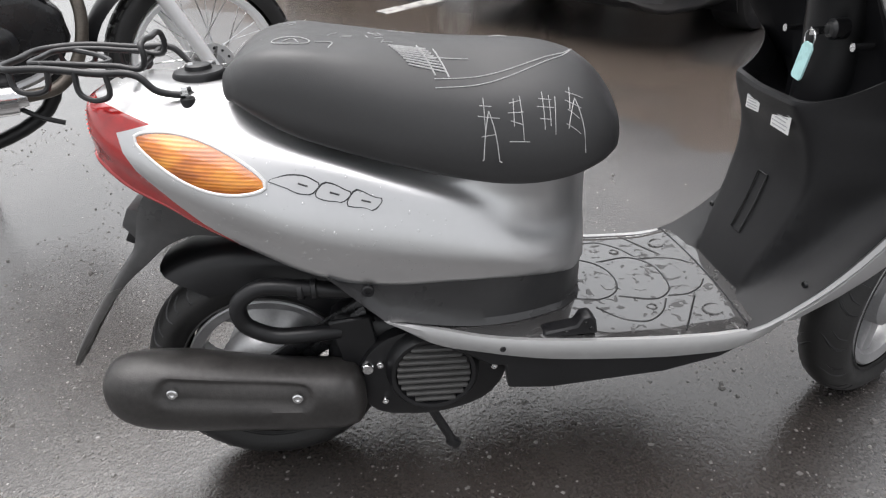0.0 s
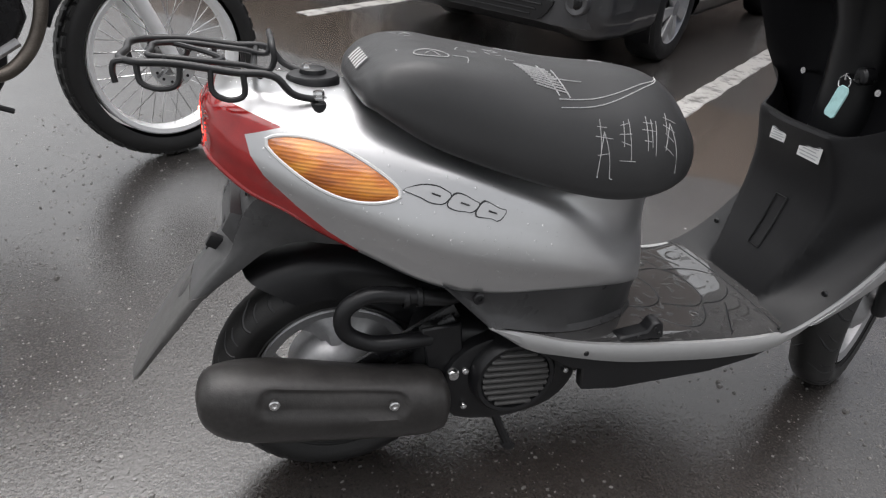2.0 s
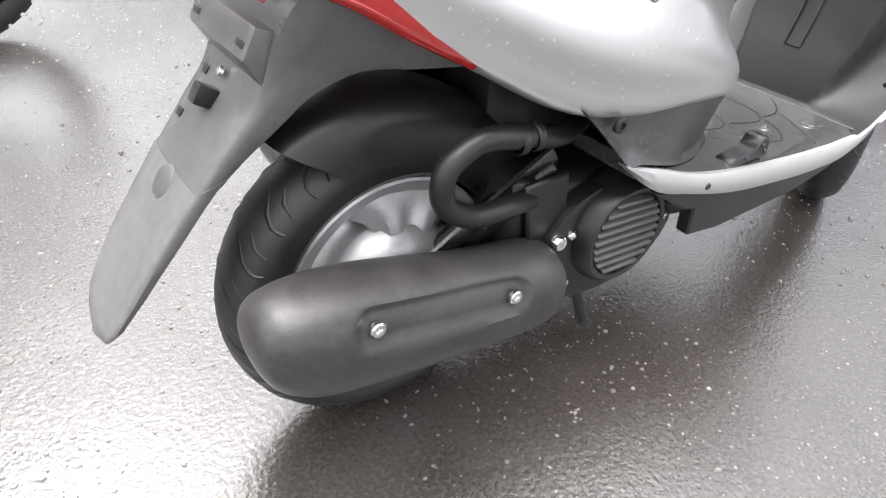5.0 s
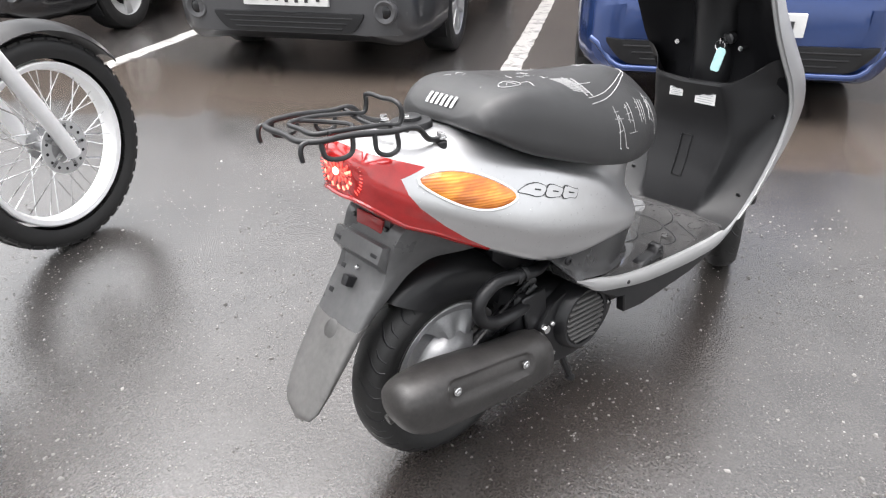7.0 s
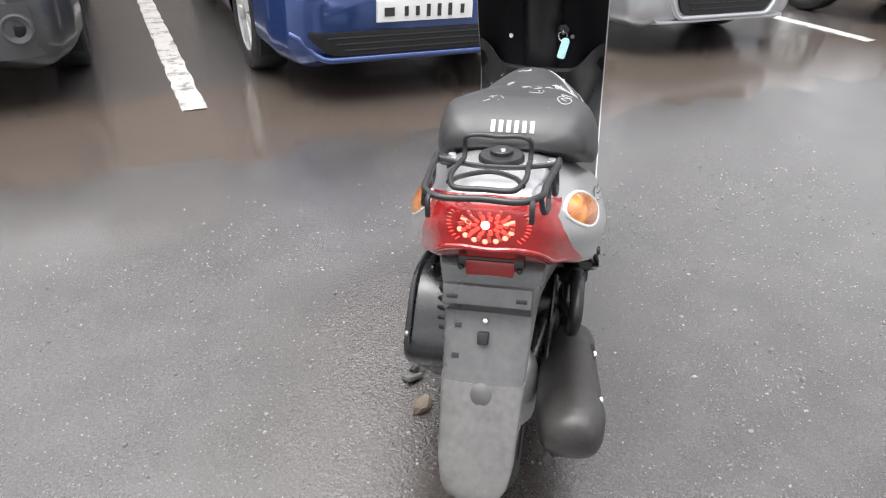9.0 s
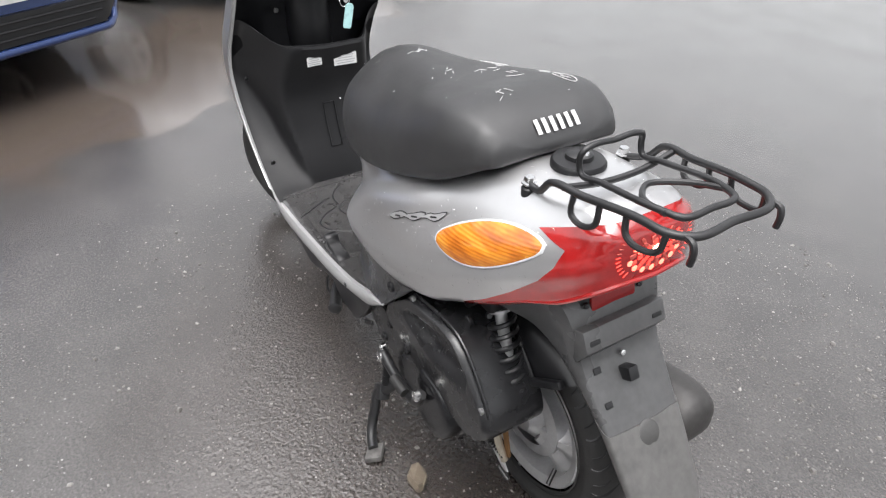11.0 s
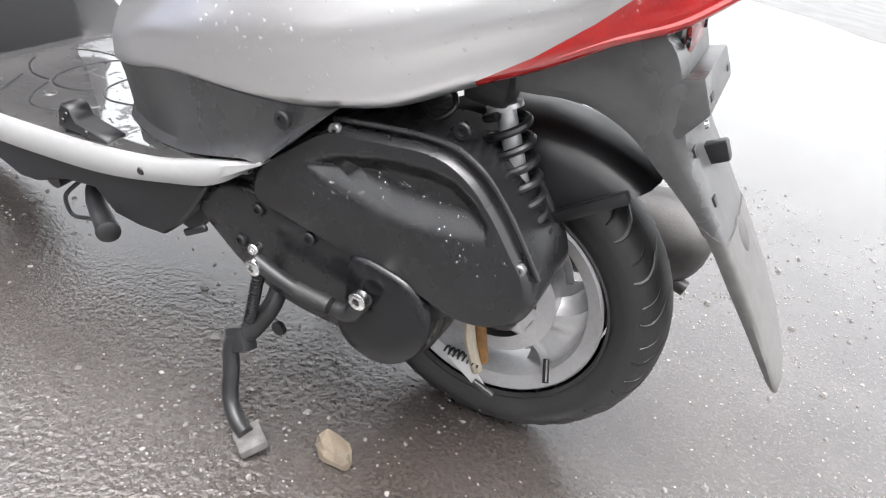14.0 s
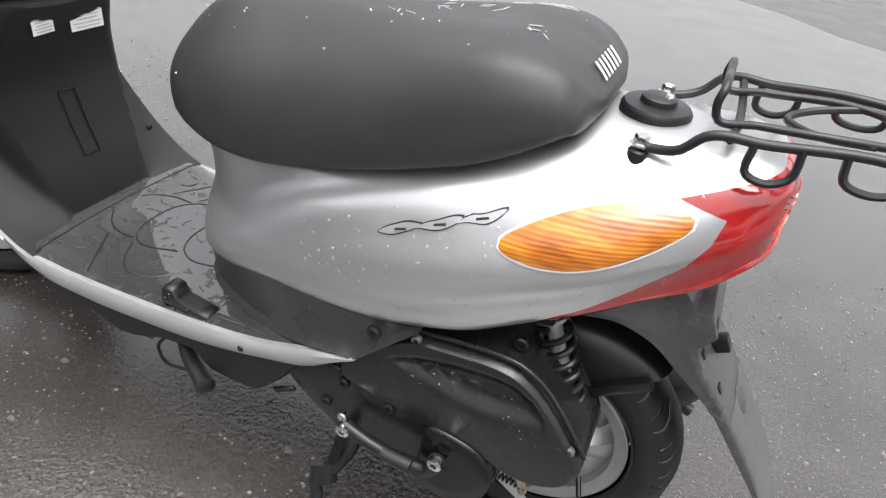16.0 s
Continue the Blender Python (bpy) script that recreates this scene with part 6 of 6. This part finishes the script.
# ---- motorcycle ----
M_PIPE = material("stained_steel_pipe", (0.12, 0.105, 0.09), 0.4, 0.7, 0.4, 25)


def motorcycle():
    a = 30.0
    R = 0.335
    m = thing("motorcycle", pose(-0.402, 1.472, 0, 0, 0, a), "black motorcycle with spoked wheels on its stand", "motorcycle")
    w = part("front_wheel", lathe([(0.236, -0.030), (0.250, -0.034), (0.255, -0.030), (0.255, -0.024), (0.240, -0.018), (0.232, 0.0), (0.240, 0.018), (0.255, 0.024), (0.255, 0.030), (0.250, 0.034), (0.236, 0.030), (0.228, 0), (0.236, -0.030)], 72), M_FORK, m, "spoked front wheel with polished rim")
    w.matrix_local = pose(0, 0, R)
    spoked(w, R)
    b = part("rear_wheel", lathe([(0.216, -0.040), (0.232, -0.044), (0.236, -0.036), (0.220, -0.02), (0.212, 0.0), (0.220, 0.02), (0.236, 0.036), (0.232, 0.044), (0.216, 0.040), (0.208, 0), (0.216, -0.040)], 60), M_CHROME, m, "spoked rear wheel")
    b.matrix_local = pose(-1.36, 0, R)
    spoked(b, R, 0.052, 0.233)
    for side in (-1, 1):
        leg = part("fork_leg", tube([(0.004, side * 0.088, R - 0.02), (-0.020, side * 0.088, R + 0.04), (-0.148, side * 0.088, R + 0.32)], 0.023, 14, n=2), M_FORK, m, "silver fork leg")
        part("fork_tube", rod((-0.155, side * 0.088, R + 0.33), (-0.33, side * 0.088, R + 0.72), 0.016), M_CHROME, leg)
    part("axle_nut", lathe([(0, -0.105), (0.014, -0.105), (0.016, -0.10), (0.016, 0.10), (0, 0.10)], 6, "Y", (0, 0, R)), M_CHROME, m)
    rows = []
    for t in np.linspace(radians(35), radians(158), 24):
        r = 0.375 + 0.02 * smooth01((t - 2.0) / 0.7)
        rows.append([((r - 0.03 * s * s) * math.cos(t), 0.062 * s * (1 - 0.3 * smooth01((t - 2.2) / 0.6)), R + (r - 0.03 * s * s) * math.sin(t)) for s in np.linspace(-1, 1, 9)])
    part("front_mudguard", thick(grid(rows), 0.004), M_BLACK, m, "black front mudguard")
    case = [(-0.41, 0.60), (-0.405, 0.52), (-0.44, 0.46), (-0.52, 0.425), (-0.62, 0.400), (-0.82, 0.36), (-0.90, 0.42), (-0.88, 0.58), (-0.70, 0.66), (-0.48, 0.66)]
    eng = part("engine", prism(case, -0.125, 0.125, "XZ", 0.030, 3), M_CASE, m, "black engine with cooling fins")
    part("clutch_cover", lathe([(0, -0.165), (0.060, -0.162), (0.085, -0.150), (0.096, -0.130), (0.098, -0.10)], 36, "Y", (-0.735, 0, 0.49)), M_CASE, eng)
    part("pump_cover", lathe([(0, -0.150), (0.034, -0.148), (0.046, -0.138), (0.050, -0.10)], 28, "Y", (-0.590, 0, 0.535)), M_CASE, eng)
    part("starter", rod((-0.44, -0.05, 0.565), (-0.58, -0.09, 0.600), 0.038, 18), M_CASE, eng)
    part("case_edge", tube([(-0.445, -0.122, 0.462), (-0.52, -0.126, 0.428), (-0.62, -0.127, 0.404)], 0.013, 8, n=3), M_ALLOY, eng, "bare alloy lower edge")
    for k in range(10):
        part("fin", block((0.21, 0.24, 0.006), (-0.520 - 0.007 * k, 0, 0.665 + 0.021 * k), (0, 16, 0), 0.0025, 1), M_CASE, eng)
    part("cylinder", block((0.15, 0.17, 0.26), (-0.555, 0, 0.76), (0, 16, 0), 0.02), M_BLACK, eng)
    part("frame", tube([(-0.36, 0, 0.92), (-0.44, 0, 0.62), (-0.52, 0, 0.30), (-0.75, 0, 0.22), (-1.05, 0, 0.28)], 0.022, 12), M_STEELBLACK, m)
    pipe = part("exhaust_pipe", tube([(-0.43, -0.05, 0.72), (-0.385, -0.085, 0.685), (-0.366, -0.105, 0.640), (-0.364, -0.120, 0.595), (-0.378, -0.130, 0.530), (-0.432, -0.133, 0.432), (-0.484, -0.140, 0.394), (-0.590, -0.150, 0.386)], 0.018, 14), M_PIPE, m, "stained dark exhaust pipe")
    part("silencer", tube([(-0.575, -0.150, 0.387), (-0.600, -0.150, 0.387), (-0.604, -0.150, 0.387), (-1.15, -0.165, 0.430)], (0.026, 0.030, 0.046, 0.046), 22, n=1), M_CHROME, pipe, "polished silencer")
    part("centre_stand", tube([(-0.62, -0.10, 0.36), (-0.55, -0.13, 0.31), (-0.50, -0.14, 0.285)], 0.008, 8), M_STEELBLACK, m)
    part("foot_peg", rod((-0.80, -0.12, 0.31), (-0.80, -0.27, 0.31), 0.012), M_RUBBER, m)
    part("side_stand", tube([(-0.80, 0.12, 0.26), (-0.78, 0.20, 0.12), (-0.76, 0.27, 0.012)], 0.010, 8), M_STEELBLACK, m)
    part("fuel_tank", lathe([(0, -0.28), (0.06, -0.26), (0.12, -0.18), (0.15, 0.0), (0.13, 0.18), (0.06, 0.27), (0, 0.28)], 28, "X", (-0.66, 0, 0.90)), P_BLACK, m, "black fuel tank")
    part("seat", block((0.62, 0.24, 0.09), (-1.18, 0, 0.86), (0, 4, 0), 0.035, 3), M_SEAT, m)
    part("handlebar", tube([(-0.42, 0.38, 1.10), (-0.36, 0.20, 1.10), (-0.35, 0, 1.05), (-0.36, -0.20, 1.10), (-0.42, -0.38, 1.10)], 0.012, 10), M_STEELBLACK, m)
    part("headlight", lathe([(0, 0.06), (0.06, 0.055), (0.085, 0.02), (0.08, -0.05), (0, -0.09)], 28, "X", (-0.20, 0, 0.92)), M_GLOSSBLACK, m)
    part("rear_mudguard", thick(grid([[(-1.36 + 0.38 * math.cos(t), 0.075 * s, R + 0.38 * math.sin(t)) for s in np.linspace(-1, 1, 5)] for t in np.linspace(0.6, 2.7, 16)]), 0.004), M_BLACK, m)
    part("swing_arm", tube([(-0.90, -0.09, 0.32), (-1.36, -0.09, R)], 0.022, 12, n=1), M_STEELBLACK, m)


def spoked(w, R, half=0.046, r0=0.252):
    prof = []
    for s in np.linspace(-1, 1, 17):
        ang = s * 2.3
        y = half * math.sin(ang) if abs(ang) < math.pi / 2 else half * (1 if s > 0 else -1) * (1 - 0.25 * (abs(ang) - math.pi / 2))
        h = math.cos(ang)
        prof.append((r0 + (R - 0.006 - r0) * (0.5 + 0.5 * h if h < 0 else 0.5 + 0.5 * h ** 0.7), y))
    part("tyre", lathe(prof, 72), M_RUBBER, w, "black knobbly tyre")
    for k in range(44):
        a = 2 * math.pi * k / 44
        for y, ln in ((-0.028, 0.020), (0.0, 0.026), (0.028, 0.020)):
            b = a + (0.07 if y == 0 else 0)
            rr = R - 0.0085 - (0.0065 if y else 0)
            part("tread_block", block((0.010, ln, 0.036), (rr * math.cos(b), y, rr * math.sin(b)), (0, -math.degrees(b), 0), 0.002, 1), M_RUBBER, w)
    part("hub", lathe([(0, -0.055), (0.030, -0.055), (0.050, -0.040), (0.030, -0.034), (0.028, 0.034), (0.050, 0.040), (0.03, 0.055), (0, 0.055)], 32), M_ALLOY, w)
    part("brake_disc", lathe([(0.048, -0.064), (0.082, -0.064), (0.082, -0.060), (0.048, -0.060), (0.048, -0.064)], 48), M_BRIGHT, w)
    for k in range(14):
        a = 2 * math.pi * k / 14
        part("disc_hole", lathe([(0, -0.0652), (0.005, -0.0652), (0.005, -0.064)], 8, "Y", (0.066 * math.cos(a), 0, 0.066 * math.sin(a))), M_BLACK, w)
    for k in range(5):
        a = 2 * math.pi * k / 5
        part("disc_arm", block((0.05, 0.004, 0.014), (0.050 * math.cos(a), -0.062, 0.050 * math.sin(a)), (0, -math.degrees(a), 0), 0.001, 1), M_CHROME, w)
    for k in range(36):
        a = 2 * math.pi * k / 36
        side = -1 if k % 2 else 1
        lead = 0.75 if (k // 2) % 2 else -0.75
        part("wire_spoke", tube([(0.045 * math.cos(a + lead), side * 0.038, 0.045 * math.sin(a + lead)), (0.236 * math.cos(a), side * 0.006, 0.236 * math.sin(a))], 0.0018, 5, n=1), M_CHROME, w)


motorcycle()


# ---- small things on the ground ----
def yellow_stone():
    rng = random.Random(3)
    pts = [(0.032 * math.cos(a) * rng.uniform(0.75, 1.1), 0.020 * math.sin(a) * rng.uniform(0.75, 1.1)) for a in np.linspace(0, 2 * math.pi, 11, endpoint=False)]
    bm = prism(pts, 0.0, 0.012, "XY", 0.004, 1)
    for v in bm.verts:
        if v.co.z > 0.005:
            v.co.z += rng.uniform(-0.003, 0.010)
    ob = part("stone", bm, M_LEAF, smooth=False)
    ob.matrix_world = pose(0.071, 0.186, 0, 0, 0, -20)
    tagged(ob, "small flat yellow-brown stone lying on wet asphalt", "stone")


yellow_stone()


# ---- a plain facade behind the row of cars ----
def backdrop_wall():
    rows = []
    for u, top in ((9.5, 0), (9.5, 4.2), (10.1, 4.2), (10.1, 0)):
        rows.append([bay(u, v, top) for v in np.linspace(-26, 26, 14)])
    ob = part("wall_far", grid(rows), material("dull_brown_render", (0.16, 0.13, 0.115), 0.8, 0.0, 0.25, 0.8, bump=0.3, bump_scale=12, distance=0.01), smooth=False)
    tagged(ob, "plain dull brown building wall behind the parked cars", "wall", kind="structure")


backdrop_wall()


# ---- chips of stone in and on the asphalt ----
def road_chips():
    rng = random.Random(21)
    out = bmesh.new()
    for k in range(34000):
        x, y = rng.uniform(-1.7, 2.4), rng.uniform(-1.3, 1.9)
        if x * U.x + y * U.y > rng.uniform(0.7, 1.5):
            continue
        r = min(0.009, 0.0011 + rng.expovariate(1 / 0.0012))
        if noise.noise((x * 2.5, y * 2.5, 0)) < rng.uniform(-0.6, 0.35) + 0.25 * smooth01((y - 0.5) / 0.6):
            continue
        ex, tilt = rng.uniform(0.5, 1.0), rng.uniform(0, 3.14)
        h = r * rng.uniform(0.3, 0.7)
        a0 = rng.uniform(0, 6.28)
        n = rng.choice((4, 5))
        lo = []
        for i in range(n):
            q = a0 + 6.283 * i / n
            px, py = r * rng.uniform(0.7, 1.2) * math.cos(q), r * ex * rng.uniform(0.7, 1.2) * math.sin(q)
            lo.append(out.verts.new((x + px * math.cos(tilt) - py * math.sin(tilt), y + px * math.sin(tilt) + py * math.cos(tilt), 0.0002)))
        hi = [out.verts.new((x + (v.co.x - x) * 0.6, y + (v.co.y - y) * 0.6, h)) for v in lo]
        for i in range(n):
            out.faces.new((lo[i], lo[(i + 1) % n], hi[(i + 1) % n], hi[i]))
        out.faces.new(hi)
    m = bpy.data.materials.new("stone_chips")
    m.use_nodes = True
    nn, ll = m.node_tree.nodes, m.node_tree.links
    geo, ramp = nn.new("ShaderNodeNewGeometry"), nn.new("ShaderNodeValToRGB")
    ramp.color_ramp.elements[0].color = (0.10, 0.095, 0.09, 1)
    ramp.color_ramp.elements[1].color = (0.25, 0.24, 0.228, 1)
    ramp.color_ramp.elements.new(0.80).color = (0.16, 0.153, 0.147, 1)
    ll.new(geo.outputs["Random Per Island"], ramp.inputs["Fac"])
    ll.new(ramp.outputs["Color"], nn["Principled BSDF"].inputs["Base Color"])
    nn["Principled BSDF"].inputs["Roughness"].default_value = 0.35
    ob = part("stone_chips", out, m, smooth=False)
    tagged(ob, "pale chips of stone in the wet asphalt", "gravel", kind="stuff")


road_chips()


def old_surface():
    """The older, rougher asphalt that begins beyond a seam across the yard."""
    rng = random.Random(5)
    rows = []
    for k in range(41):
        t = -6 + 26 * k / 40
        p = Vector((-0.06, -6.41, 0)) + Vector((-1.2, 0.94, 0)).normalized() * t
        q = Vector((-0.62, -0.785, 0))
        w = rng.uniform(-0.12, 0.12)
        rows.append([(*(p + q * w).xy, 0.0), (*(p + q * (w + 0.02)).xy, 0.004), (*(p + q * 14).xy, 0.004)])
    m = material("old_asphalt", (0.065, 0.064, 0.063), 0.42, 0.0, 0.3, 3, bump=0.6, bump_scale=60, distance=0.006)
    tagged(part("old_asphalt", grid(rows), m, smooth=False), "older dark rough asphalt beyond a ragged seam", "asphalt", kind="structure")


old_surface()
